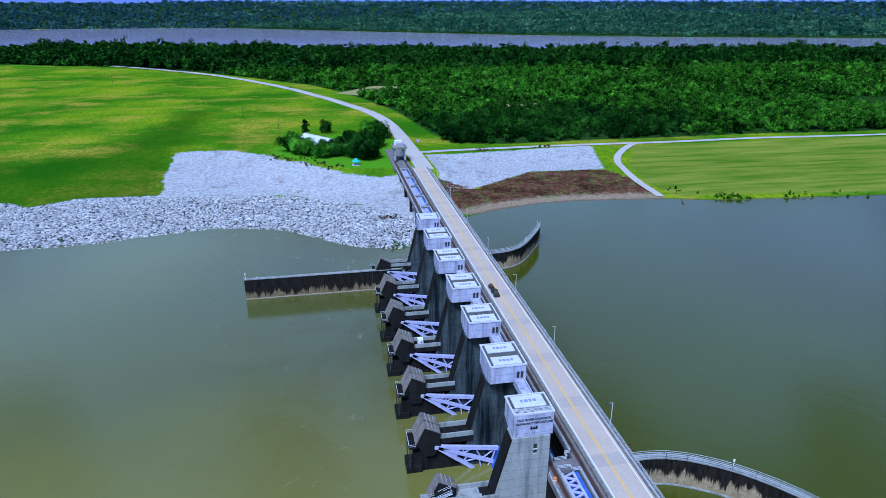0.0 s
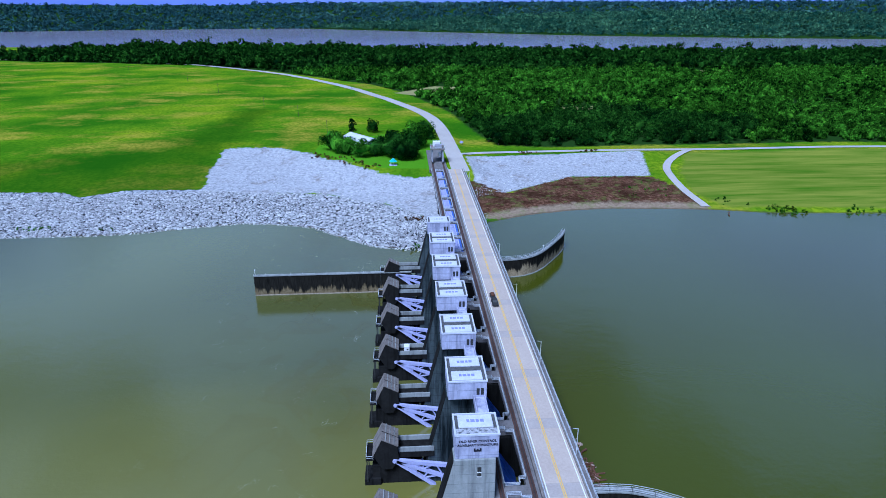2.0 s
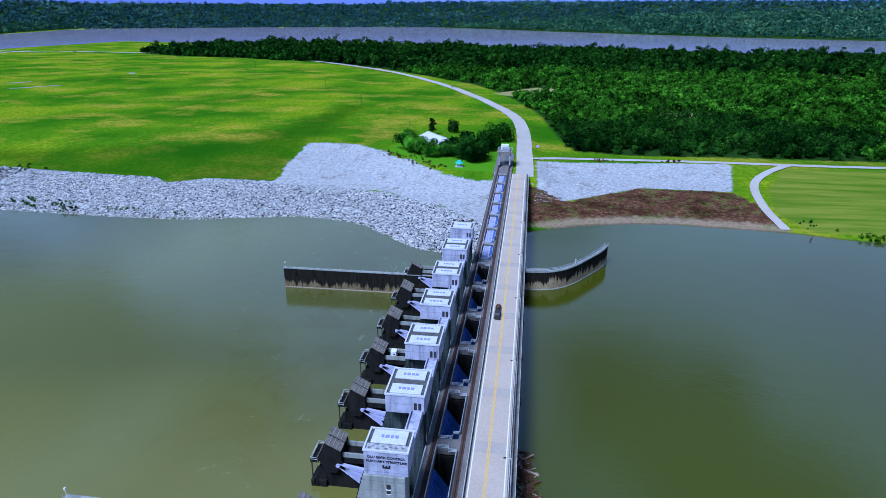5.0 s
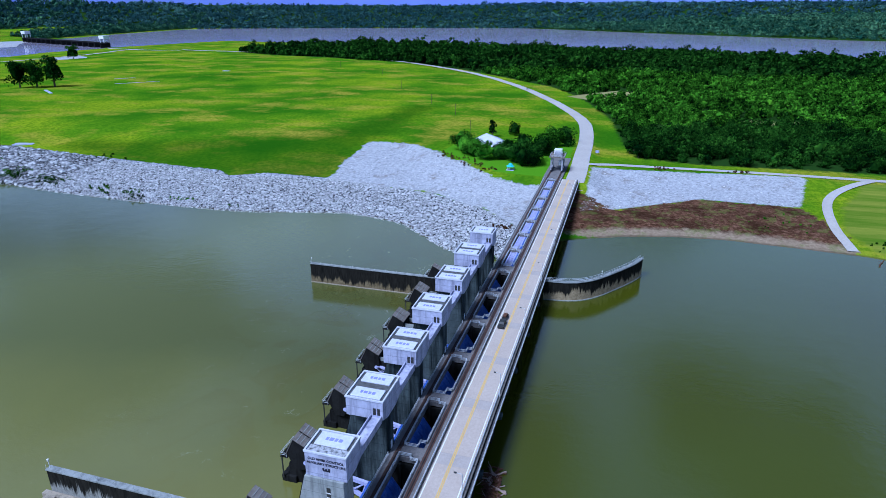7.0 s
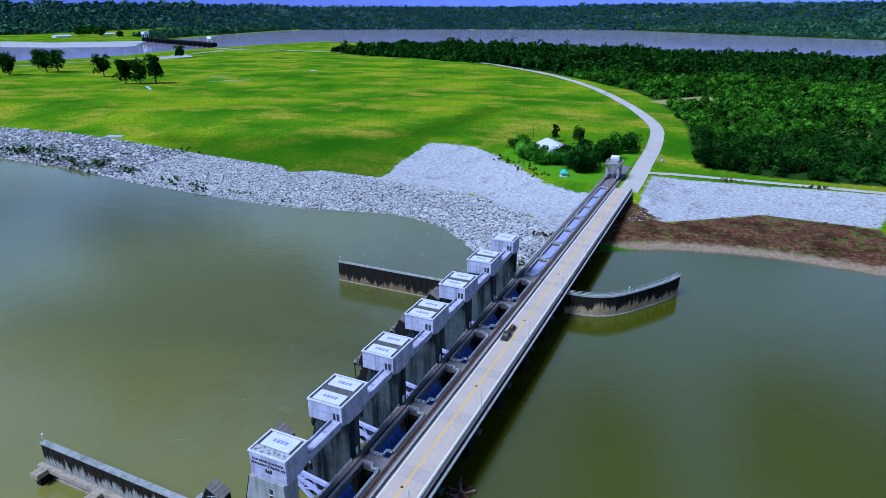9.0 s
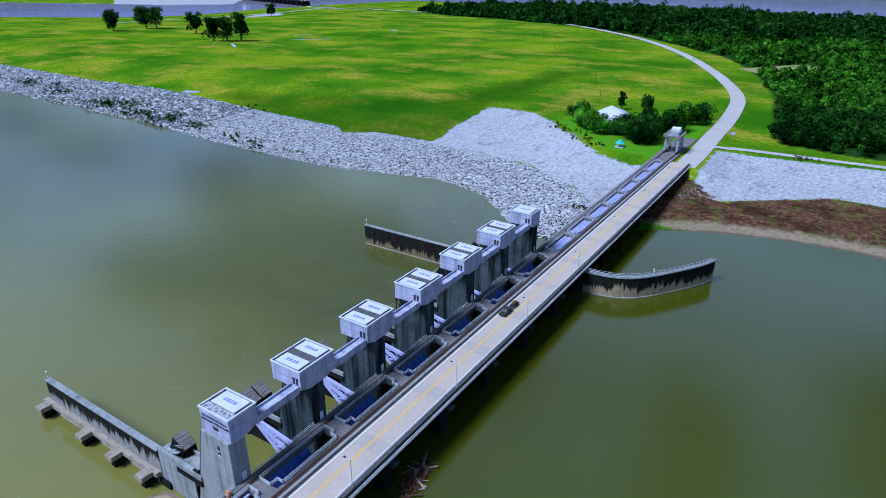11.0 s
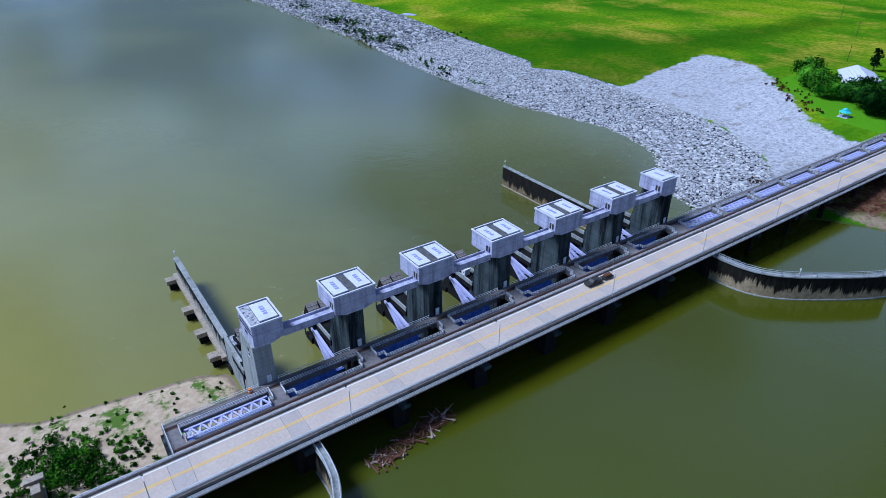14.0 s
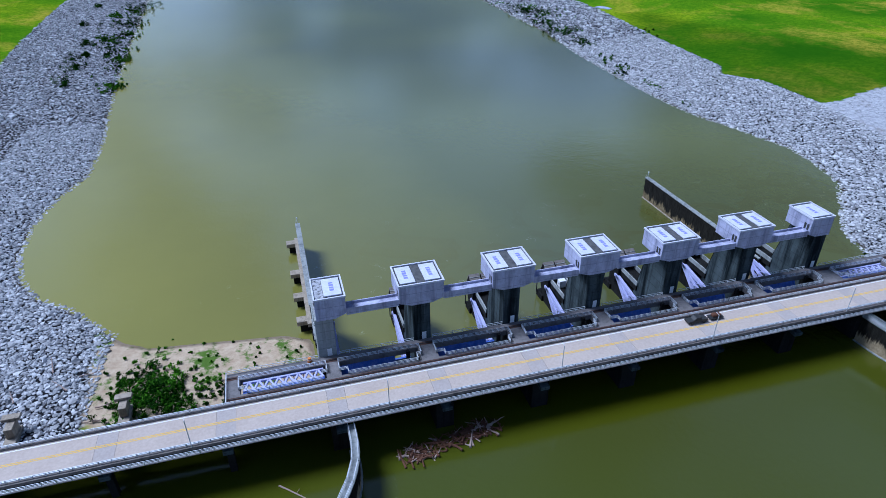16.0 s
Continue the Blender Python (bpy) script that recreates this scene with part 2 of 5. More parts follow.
def part(name, bm, mat, parent=None, label="", bevel=0.0):
    if bevel:
        bmesh.ops.bevel(bm, geom=bm.edges[:], offset=bevel, segments=1, affect="EDGES")
    ob = new(name, mesh_of(name, bm, mat))
    if parent is not None:
        ob.parent = parent
        ob.matrix_parent_inverse = parent.matrix_basis.inverted()
    if label:
        ob["label"] = label
    return ob


def thing(name, label, category, at=(0, 0, 0), group="", kind=""):
    ob = new(name)
    ob.empty_display_size = 0.5
    ob.matrix_basis = Matrix.Translation(at)
    return tagged(ob, label, category, group, kind)


def boxes(name, mat, parent, *dims, label="", bevel=0.0):
    bm = bmesh.new()
    for d in dims:
        box(bm, *d)
    return part(name, bm, mat, parent, label, bevel)


def raw_mesh(name, verts, faces, mat, smooth=False):
    """A large mesh from numpy arrays of points and triangles or quads."""
    me = bpy.data.meshes.new(name)
    faces = np.asarray(faces)
    k = faces.shape[1]
    me.vertices.add(len(verts))
    me.vertices.foreach_set("co", np.asarray(verts, np.float32).ravel())
    me.loops.add(faces.size)
    me.loops.foreach_set("vertex_index", faces.ravel().astype(np.int32))
    me.polygons.add(len(faces))
    me.polygons.foreach_set("loop_start", np.arange(0, faces.size, k, dtype=np.int32))
    me.polygons.foreach_set("loop_total", np.full(len(faces), k, dtype=np.int32))
    me.polygons.foreach_set("use_smooth", np.full(len(faces), smooth))
    me.update(calc_edges=True)
    me.materials.append(mat)
    return new(name, me)


# ---- plan of land and water ----
CHANNEL = [(184, 12), (191, 34), (207, 51), (222, 68), (229, 88), (232, 107), (226, 135), (219, 160), (216, 180), (216, 226), (219, 300),
           (228, 389), (229, 480), (232, 620), (231, 780), (222, 950), (210, 1200), (200, 1560), (-145, 1560), (-130, 950), (-118, 664), (-105, 421),
           (-98, 309), (-89, 215), (-88, 171), (-95, 149), (-99, 125), (-97, 99), (-92, 83), (-84, 70), (-73, 61), (-61, 47), (-55, 40),
           (-47, 35), (-23, 32), (-10, 30), (-3, 26), (-3, 2), (-40, -1), (-66, -14), (-84, -40), (-120, -120), (-150, -400), (-170, -3400),
           (159.0, -3321.1), (188.3, -782.3), (202.9, -440.5), (209.8, -299.9), (214.6, -233.5), (216.6, -204.2), (219.5, -181.7), (226.4, -158.3), (229.3, -131.9), (232.2, -99.7), (230.3, -77.2), (223.4, -50.9), (215.6, -34.3), (208.8, -21.6), (196, -8)]
RIVER = [(1380, -3400), (1430, -1583), (1480, -488), (1650, 0), (1800, 500), (1950, 1000), (2040, 1370), (1800, 1470), (1564, 1517), (1790, 2100),
         (2200, 2230), (2501, 2340), (3180, 2521), (3609, 2531), (3700, 2750), (4100, 3600), (4300, 5200), (6500, 5200), (6500, 2880), (4647, 1144),
         (3532, -69), (2894, -839), (2566, -1522), (2355, -2391), (2200, -3400), (2150, -5000), (1380, -5000)]
SIDE_CHANNEL = [(300, 2500), (911, 1539), (958, 1482), (1052, 1466), (1196, 1473), (1377, 1520), (1560, 1512), (1786, 2096), (1507, 1819), (1439, 1924), (1348, 1995), (1307, 2165), (900, 3300)]
FAN = [(278, 146), (375, 154), (372, 111), (328, 67), (296, 36), (288, 10), (286, -13), (215, -13), (226, 7), (251, 31), (272, 69), (277, 98)]
RIPRAP_LEFT = [(190, -14), (170, 20), (180, 50), (200, 120), (195, 300), (205, 700), (190, 1300), (285, 1200), (300, 1001), (303, 764), (300, 610), (304, 491), (302, 430),
               (290, 322), (281, 228), (271, 214), (283, 191), (284, 146), (277, 98), (272, 69), (251, 31), (226, 7), (226, -14)]
RIPRAP_NEAR = [(-56, 52), (-57, 30), (-58, 6), (-56, -6), (-68, -30), (-200, -30), (-200, 120), (-172, 250), (-177, 374), (-183, 437), (-190, 560), (-196, 700), (-215, 1300), (-100, 1300), (-80, 400), (-60, 120)]
GRAVEL_RIGHT = [(274.7, -26.5), (336.1, -26.1), (337.5, -95.6), (342.0, -157.5), (284.5, -143.5), (286.4, -90.9), (255.3, -42.1), (247.5, -24.5)]
DIRT_RIGHT = [(215.0, -14.0), (290.0, -12.0), (275.7, -28.4), (255.3, -42.1), (286.4, -90.9), (284.5, -143.5), (253.4, -155.3), (224.2, -157.3), (217.4, -98.7), (217.4, -40.1)]
SAND = [(-62, 47), (-58, 6), (-35, 2), (0, 2), (4, 30), (-20, 45), (-50, 55)]
LAWN = [(296, -14), (303, 35), (332, 70), (374, 112), (380, 155), (560, 200), (600, 0), (420, -26)]
FOREST = [(651, -2), (541, -30), (487, -36), (413, -46), (376, -55), (369, -98), (369, -195), (370, -299), (366, -447), (345, -800), (310, -1500), (1400, -1500),
          (1455, -480), (1610, 0), (1740, 480), (1640, 800), (1310, 890), (1260, 760), (1215, 600), (1130, 380), (1010, 235), (900, 140), (800, 60), (716, 20)]
FAR_BANK = [(2400, -2391), (2600, -1522), (2930, -839), (3560, -69), (4680, 1144), (6500, 2900), (6900, 2500), (6900, -4900), (2200, -4900), (2250, -3300)]
POINT_LAND = [(1900, 2160), (2500, 2360), (3180, 2540), (3590, 2545), (3680, 2750), (3300, 2760), (2500, 2600), (1950, 2350)]
BACK_WOODS = [(700, 3100), (1900, 2900), (3300, 3300), (4100, 3700), (4200, 4900), (600, 4900)]
FAR_ROCKS = [(1443, 1715), (1358, 1817), (1282, 1900), (1229, 2096), (1452, 2459), (1482, 2184), (1612, 2115), (1828, 2121)]
WEST_ROAD = [(695, 1226), (758, 1220), (848, 1243), (913, 1222), (1010, 1231), (1105, 1224), (1203, 1230), (1379, 1297), (1430, 1259)]
PARKING = [(969, 1144), (1084, 1120), (1156, 1221), (1083, 1220)]
CLEARINGS = [[(705, 30), (775, -25), (765, -75), (662, -25)], [(935, -470), (950, -640), (1010, -660), (985, -480)], [(530, -150), (575, -150), (575, -210), (530, -200)]]
ROAD = [(282, -18.5), (320, -18.5), (366, -17), (405, -16.5), (452, -14), (509, -8), (570, 10), (630, 31), (687, 56), (765, 92), (850, 138), (930, 193), (1013, 260), (1090, 335),
        (1154, 415), (1212, 512), (1264, 635), (1296, 770), (1320, 910), (1338, 1060), (1375, 1230), (1470, 1420), (1560, 1515)]
SIDE_ROAD = [(336, -19), (345, -30), (346, -60), (345, -137), (346, -181), (350, -285), (346, -424), (330, -700), (290, -1500)]
TRACK = [(344.3, -194.7), (330.7, -179.0), (311.8, -164.2), (291.2, -157.4), (270.9, -154.3), (251.5, -153.3), (228.2, -155.3)]


def sdist(px, py, poly, closed=True):
    """Distance to a polygon's edge, positive inside."""
    a = np.array(poly, float)
    b = np.roll(a, -1, 0)
    if not closed:
        a, b = a[:-1], b[:-1]
    best = np.full(px.shape, 1e12)
    inside = np.zeros(px.shape, bool)
    for (x0, y0), (x1, y1) in zip(a, b):
        dx, dy = x1 - x0, y1 - y0
        u = np.clip(((px - x0) * dx + (py - y0) * dy) / (dx * dx + dy * dy), 0, 1)
        best = np.minimum(best, (px - x0 - u * dx) ** 2 + (py - y0 - u * dy) ** 2)
        if closed and y0 != y1:
            inside ^= ((y0 > py) != (y1 > py)) & (px < x0 + (py - y0) / dy * dx)
    d = np.sqrt(best)
    return np.where(inside, d, -d) if closed else d


def smooth_line(pts, step):
    """A polyline through the points, rounded and evenly stepped."""
    p = np.array(pts, float)
    for _ in range(2):
        q = np.empty((2 * len(p) - 2, p.shape[1]))
        q[0::2], q[1::2] = 0.75 * p[:-1] + 0.25 * p[1:], 0.25 * p[:-1] + 0.75 * p[1:]
        p = np.vstack([p[:1], q, p[-1:]])
    s = np.r_[0, np.cumsum(np.linalg.norm(np.diff(p, axis=0), axis=1))]
    at = np.arange(0, s[-1], step)
    return np.stack([np.interp(at, s, p[:, i]) for i in range(p.shape[1])], 1)


ROAD_LINE, SIDE_LINE, TRACK_LINE = smooth_line(ROAD, 6), smooth_line(SIDE_ROAD, 6), smooth_line(TRACK, 4)


UPSTREAM = 4.4


def height(px, py):
    """The ground's height above the water."""
    px, py = np.asarray(px, float), np.asarray(py, float)
    d = -sdist(px, py, CHANNEL)
    z = np.interp(d, [-30, 0, 3, 10, 40, 75, 150, 190], [-5, 0, 0.7, 1.6, 4.2, 6.2, 12.6, 13.2])
    low = np.clip((sdist(px, py, SAND) + 5) / 6, 0, 1)
    z = np.where(d > 0, z * (1 - low) + np.minimum(z, 1.3) * low, z)
    z = z + UPSTREAM * np.clip((-py - 8) / 8, 0, 1) * np.clip((120 - d) / 60, 0, 1)
    z = np.maximum(z, np.where(d > 0, 14.0 - 0.24 * np.maximum(0, -sdist(px, py, LAWN)), -9))
    line = sdist(px, py, ROAD_LINE, False)
    z = np.maximum(z, np.where((d > 30) & (px > 284), 14.2 - 0.3 * np.maximum(0, line - 7), -9))
    side = sdist(px, py, SIDE_LINE, False)
    z = np.maximum(z, np.where(d > 40, 13.3 - 0.1 * np.maximum(0, side - 5), -9))
    for poly, reach in ((RIVER, 160), (SIDE_CHANNEL, 420)):
        w = sdist(px, py, poly)
        z = np.where(w > -reach, np.minimum(z, np.interp(-w, [-30, 0, 20, reach], [-5, 0, 2.0, 13])), z)
    rise = (px > 2000) & (sdist(px, py, RIVER) < -150) & (px - 0.9 * py > 2700)
    z = np.where(rise, z + 0.075 * (-sdist(px, py, RIVER) - 150), z)
    out = np.hypot(px + 60, py + 30)
    z = z + 0.25 * np.clip(out - 4300, 0, 700)
    z = np.where(out > 3000, np.minimum(z, 145), z)
    swell = np.sin(px / 61 + np.sin(py / 83)) * np.sin(py / 47 + 1.3) * 0.45 + np.sin(px / 17 + py / 23) * 0.12
    return z + np.where(d > 25, swell * np.clip((d - 25) / 60, 0, 1), 0)


def steps(*runs):
    return np.concatenate([np.arange(a, b, s) for a, b, s in runs])


gx = steps((-700, -240, 30), (-240, 420, 3.5), (420, 900, 12), (900, 2200, 35), (2200, 7300.1, 100))
gy = steps((-4900, -3400, 100), (-3400, -480, 55), (-480, -220, 10), (-220, 480, 3.5), (480, 1300, 12), (1300, 2600, 45), (2600, 6500, 110))
GX, GY = np.meshgrid(gx, gy)
GZ = height(GX, GY)
cols = len(gx)
ii = (np.arange(len(gy) - 1)[:, None] * cols + np.arange(cols - 1)[None]).ravel()
ground_faces = np.stack([ii, ii + 1, ii + 1 + cols, ii + cols], 1)


def ground_material():
    m, n, l, b = material("ground")
    p = position(n, l)
    wob = noise_node(n, l, 0.22, 5, p, 0.6)
    wob2 = noise_node(n, l, 0.035, 4, p, 0.6)
    fine = noise_node(n, l, 1.6, 6, p, 0.7)
    lumps = noise_node(n, l, 0.5, 6, p, 0.75)

    def zone(name, edge=0.8, wobble=6.0, wobble2=0.0):
        a = n.new("ShaderNodeAttribute")
        a.attribute_name = name
        v = calc(n, l, "ADD", a.outputs["Fac"], calc(n, l, "MULTIPLY", calc(n, l, "SUBTRACT", wob, 0.5), wobble))
        if wobble2:
            v = calc(n, l, "ADD", v, calc(n, l, "MULTIPLY", calc(n, l, "SUBTRACT", wob2, 0.5), wobble2))
        r = n.new("ShaderNodeMapRange")
        r.inputs["From Min"].default_value, r.inputs["From Max"].default_value = -edge, edge
        l.new(v, r.inputs[0])
        return r.outputs[0]

    big = noise_node(n, l, 0.011, 4, position(n, l, 1.0, 1.0, 1.0), 0.55)
    dry = noise_node(n, l, 0.02, 5, position(n, l, 1.1, 0.75, 1.0), 0.65)
    grass = ramp(n, l, big, [(0.34, (0.05, 0.15, 0.001)), (0.5, (0.12, 0.24, 0.001)), (0.64, (0.26, 0.34, 0.002))])
    grass = mix(n, l, ramp(n, l, dry, [(0.5, (0, 0, 0)), (0.66, (0.75, 0.75, 0.75))]), grass, (0.46, 0.36, 0.035))
    grass = mix(n, l, ramp(n, l, fine, [(0.35, (0, 0, 0)), (0.75, (0.5, 0.5, 0.5))]), grass, (0.02, 0.08, 0.001))
    grass = mix(n, l, ramp(n, l, noise_node(n, l, 0.3, 6, p, 0.7), [(0.42, (0.5, 0.5, 0.5)), (0.57, (0, 0, 0))]), grass, (0.03, 0.11, 0.001))
    hay = ramp(n, l, noise_node(n, l, 0.12, 5, position(n, l, 1.3, 0.12, 1.0), 0.6), [(0.3, (0.06, 0.14, 0.004)), (0.7, (0.23, 0.25, 0.03))])
    cells = n.new("ShaderNodeTexVoronoi")
    cells.inputs["Scale"].default_value, cells.inputs["Randomness"].default_value = 0.95, 1.0
    l.new(p, cells.inputs["Vector"])
    tone = n.new("ShaderNodeSeparateColor")
    l.new(cells.outputs["Color"], tone.inputs[0])
    stone = ramp(n, l, tone.outputs[0], [(0.0, (0.13, 0.13, 0.14)), (0.6, (0.3, 0.3, 0.32)), (1.0, (0.52, 0.52, 0.55))])
    # shade in the gaps between stones is painted near black
    stone = mix(n, l, ramp(n, l, cells.outputs["Distance"], [(0.38, (0, 0, 0)), (0.62, (1, 1, 1))]), stone, (0.015, 0.015, 0.017))
    gravel = ramp(n, l, lumps, [(0.3, (0.15, 0.15, 0.16)), (0.45, (0.33, 0.33, 0.35)), (0.68, (0.5, 0.5, 0.53))])
    gravel = mix(n, l, ramp(n, l, noise_node(n, l, 0.07, 6, p, 0.7), [(0.56, (0, 0, 0)), (0.7, (0.8, 0.8, 0.8))]), gravel, (0.17, 0.14, 0.12))
    dirt = ramp(n, l, lumps, [(0.3, (0.03, 0.014, 0.008)), (0.5, (0.095, 0.045, 0.026)), (0.68, (0.22, 0.125, 0.08))])
    dirt = mix(n, l, ramp(n, l, noise_node(n, l, 0.09, 6, position(n, l, 1.0, 0.45, 1.0), 0.7), [(0.45, (0, 0, 0)), (0.62, (0.8, 0.8, 0.8))]), dirt, (0.025, 0.012, 0.007))
    dirt_pale = ramp(n, l, lumps, [(0.3, (0.16, 0.115, 0.075)), (0.7, (0.34, 0.26, 0.18))])
    sand = ramp(n, l, lumps, [(0.3, (0.36, 0.26, 0.17)), (0.7, (0.55, 0.44, 0.31))])
    weeds = ramp(n, l, noise_node(n, l, 0.14, 6, p, 0.7), [(0.52, (0, 0, 0)), (0.6, (1, 1, 1))])
    # dark green forest floor, so gaps between crowns read as deep shade
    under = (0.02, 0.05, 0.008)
    # darker green over the grass zone behind the bank and the fan
    dark_grass = mix(n, l, fine, (0.006, 0.04, 0.0008), (0.022, 0.085, 0.001))
    grass = mix(n, l, calc(n, l, "MULTIPLY", zone("dark_grass", 14.0, 20, 40), 0.6), grass, dark_grass)
    c = mix(n, l, zone("hayfield", 2.0, 6), grass, hay)
    c = mix(n, l, zone("lawn", 1.0, 3), c, mix(n, l, fine, (0.06, 0.2, 0.003), (0.13, 0.3, 0.005)))
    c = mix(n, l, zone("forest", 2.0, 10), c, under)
    c = mix(n, l, zone("clearing", 2.0, 10), c, (0.27, 0.25, 0.1))
    c = mix(n, l, zone("riprap", 0.7, 7), c, stone)
    c = mix(n, l, zone("fan", 0.8, 10, 14), c, gravel)
    c = mix(n, l, zone("gravel", 0.8, 8), c, gravel)
    d2 = mix(n, l, zone("dirt_low", 2.5, 12), dirt, dirt_pale)
    d2 = mix(n, l, calc(n, l, "MULTIPLY", weeds, 0.35), d2, (0.12, 0.17, 0.03))
    c = mix(n, l, zone("dirt", 1.0, 14), c, d2)
    s2 = mix(n, l, weeds, sand, (0.09, 0.15, 0.025))
    c = mix(n, l, zone("sand", 1.0, 6), c, s2)
    c = mix(n, l, zone("wet", 0.6, 2.2), c, mix(n, l, 0.6, c, (0.06, 0.045, 0.03)))
    l.new(c, b.inputs["Base Color"])
    b.inputs["Roughness"].default_value = 0.95
    b.inputs["Specular IOR Level"].default_value = 0.0
    bump(n, l, b, lumps, 0.8, 0.5)
    return m


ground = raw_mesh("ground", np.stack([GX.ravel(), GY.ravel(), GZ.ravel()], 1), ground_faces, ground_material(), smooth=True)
tagged(ground, "grass fields, rock banks and bare dirt round the water", "ground", kind="structure")
DARK_GRASS = [(262, 140), (375, 150), (560, 150), (575, 180), (470, 195), (380, 205), (350, 300), (335, 380), (310, 400), (298, 380), (275, 260)]
HAYFIELD = [(291.3, -165.3), (338.1, -189.4), (343.0, -300.0), (338.0, -450.0), (297.7, -895.0), (202.7, -879.3), (214.5, -303.6), (228.1, -167.0), (253.4, -157.2)]
zones = {"riprap": np.maximum(sdist(GX, GY, RIPRAP_LEFT), sdist(GX, GY, RIPRAP_NEAR)), "fan": sdist(GX, GY, FAN), "gravel": np.max([sdist(GX, GY, GRAVEL_RIGHT), sdist(GX, GY, FAR_ROCKS), sdist(GX, GY, PARKING)], 0), "dirt": sdist(GX, GY, DIRT_RIGHT),
         "sand": sdist(GX, GY, SAND), "forest": np.max([np.clip(np.hypot(GX + 60, GY + 30) - 4300, -40, 40), sdist(GX, GY, FOREST), sdist(GX, GY, FAR_BANK) + 80, sdist(GX, GY, POINT_LAND), sdist(GX, GY, BACK_WOODS)], 0), "hayfield": sdist(GX, GY, HAYFIELD), "lawn": sdist(GX, GY, [(297, -10), (302, 33), (328, 62), (352, 84), (378, 82), (430, 20), (420, -8)]),
         "dark_grass": sdist(GX, GY, DARK_GRASS), "clearing": np.max([sdist(GX, GY, c) for c in CLEARINGS], 0), "wet": 1.2 + sdist(GX, GY, CHANNEL), "dirt_low": 9 + sdist(GX, GY, CHANNEL)}
for key, value in zones.items():
    ground.data.attributes.new(key, "FLOAT", "POINT").data.foreach_set("value", np.clip(value, -40, 40).ravel().astype(np.float32))


# ---- water ----
def water_material(name, murk_stops, foam=0.0, gloss=1.8, ripple=0.16):
    m, n, l, b = material(name)
    p = position(n, l)
    murk = ramp(n, l, noise_node(n, l, 0.0055, 1.5, p, 0.4), murk_stops)
    if foam:
        # thin foam threads drifting in eddies
        warp = noise_node(n, l, 0.05, 6, p, 0.6)
        thread = calc(n, l, "LESS_THAN", calc(n, l, "ABSOLUTE", calc(n, l, "SUBTRACT", warp, 0.53)), 0.0035)
        broken = ramp(n, l, noise_node(n, l, 0.12, 4, p, 0.6), [(0.55, (0, 0, 0)), (0.68, (1, 1, 1))])
        sep = n.new("ShaderNodeSeparateXYZ")
        l.new(p, sep.inputs[0])
        near = n.new("ShaderNodeMapRange")
        near.inputs["From Min"].default_value, near.inputs["From Max"].default_value, near.inputs["To Min"].default_value, near.inputs["To Max"].default_value = 60, 110, 1, 0
        l.new(sep.outputs[1], near.inputs[0])
        thread = calc(n, l, "MULTIPLY", thread, near.outputs[0])
        murk = mix(n, l, calc(n, l, "MULTIPLY", calc(n, l, "MULTIPLY", thread, broken), foam), murk, (0.4, 0.42, 0.32))
        # darker boils of turbid water turning over below the gates
        boil = n.new("ShaderNodeTexNoise")
        boil.inputs["Scale"].default_value, boil.inputs["Detail"].default_value, boil.inputs["Distortion"].default_value = 0.045, 6.0, 1.2
        l.new(p, boil.inputs["Vector"])
        side = n.new("ShaderNodeMapRange")
        side.inputs["From Min"].default_value, side.inputs["From Max"].default_value = -30, 40
        l.new(sep.outputs[0], side.inputs[0])
        amount = calc(n, l, "MULTIPLY", calc(n, l, "MULTIPLY", near.outputs[0], side.outputs[0]), ramp(n, l, boil.outputs[0], [(0.5, (0, 0, 0)), (0.55, (0.4, 0.4, 0.4)), (0.66, (0.1, 0.1, 0.1))]))
        murk = mix(n, l, amount, murk, (0.075, 0.066, 0.006))
    if foam:
        # yellower, brighter body colour towards the near (-x) side
        near_tint = n.new("ShaderNodeMapRange")
        near_tint.inputs["From Min"].default_value, near_tint.inputs["From Max"].default_value, near_tint.inputs["To Min"].default_value, near_tint.inputs["To Max"].default_value = -75, 75, 1, 0
        l.new(calc(n, l, "MULTIPLY_ADD", noise_node(n, l, 0.02, 4, p, 0.6), 50, calc(n, l, "MULTIPLY_ADD", sep.outputs[1], 0.12, calc(n, l, "SUBTRACT", sep.outputs[0], 35))), near_tint.inputs[0])
        murk = mix(n, l, near_tint.outputs[0], murk, (0.235, 0.215, 0.04))
    l.new(murk, b.inputs["Base Color"])
    b.inputs["Roughness"].default_value = 0.1
    b.inputs["IOR"].default_value = gloss
    small = noise_node(n, l, 0.8, 5, position(n, l, 1.0, 0.55, 1.0), 0.65)
    swirl = noise_node(n, l, 0.09, 5, p, 0.65)
    bump(n, l, b, calc(n, l, "MULTIPLY_ADD", swirl, 1.2, calc(n, l, "MULTIPLY", small, 0.4)), ripple, 0.4)
    return m


WATER = water_material("tailwater", [(0.36, (0.078, 0.084, 0.024)), (0.48, (0.098, 0.104, 0.024)), (0.62, (0.125, 0.132, 0.032))], 0.45, 1.75)
WATER_UP = water_material("headwater", [(0.36, (0.042, 0.043, 0.001)), (0.5, (0.05, 0.055, 0.001)), (0.64, (0.058, 0.07, 0.006))], 0.0, 1.65)
# Far river: the sky's pale violet reflection is painted into its body colour.
RIVER_SKY_TINT = water_material("sky_tinted_river", [(0.3, (0.3, 0.27, 0.36)), (0.7, (0.4, 0.36, 0.46))], ripple=0.012)
water = raw_mesh("water", [(-700, -9.0, 0), (700, -9.0, 0), (700, 6500, 0), (-700, 6500, 0)], [(0, 1, 2, 3)], WATER)
tagged(water, "murky olive-green river water, gently rippled", "water", kind="structure")
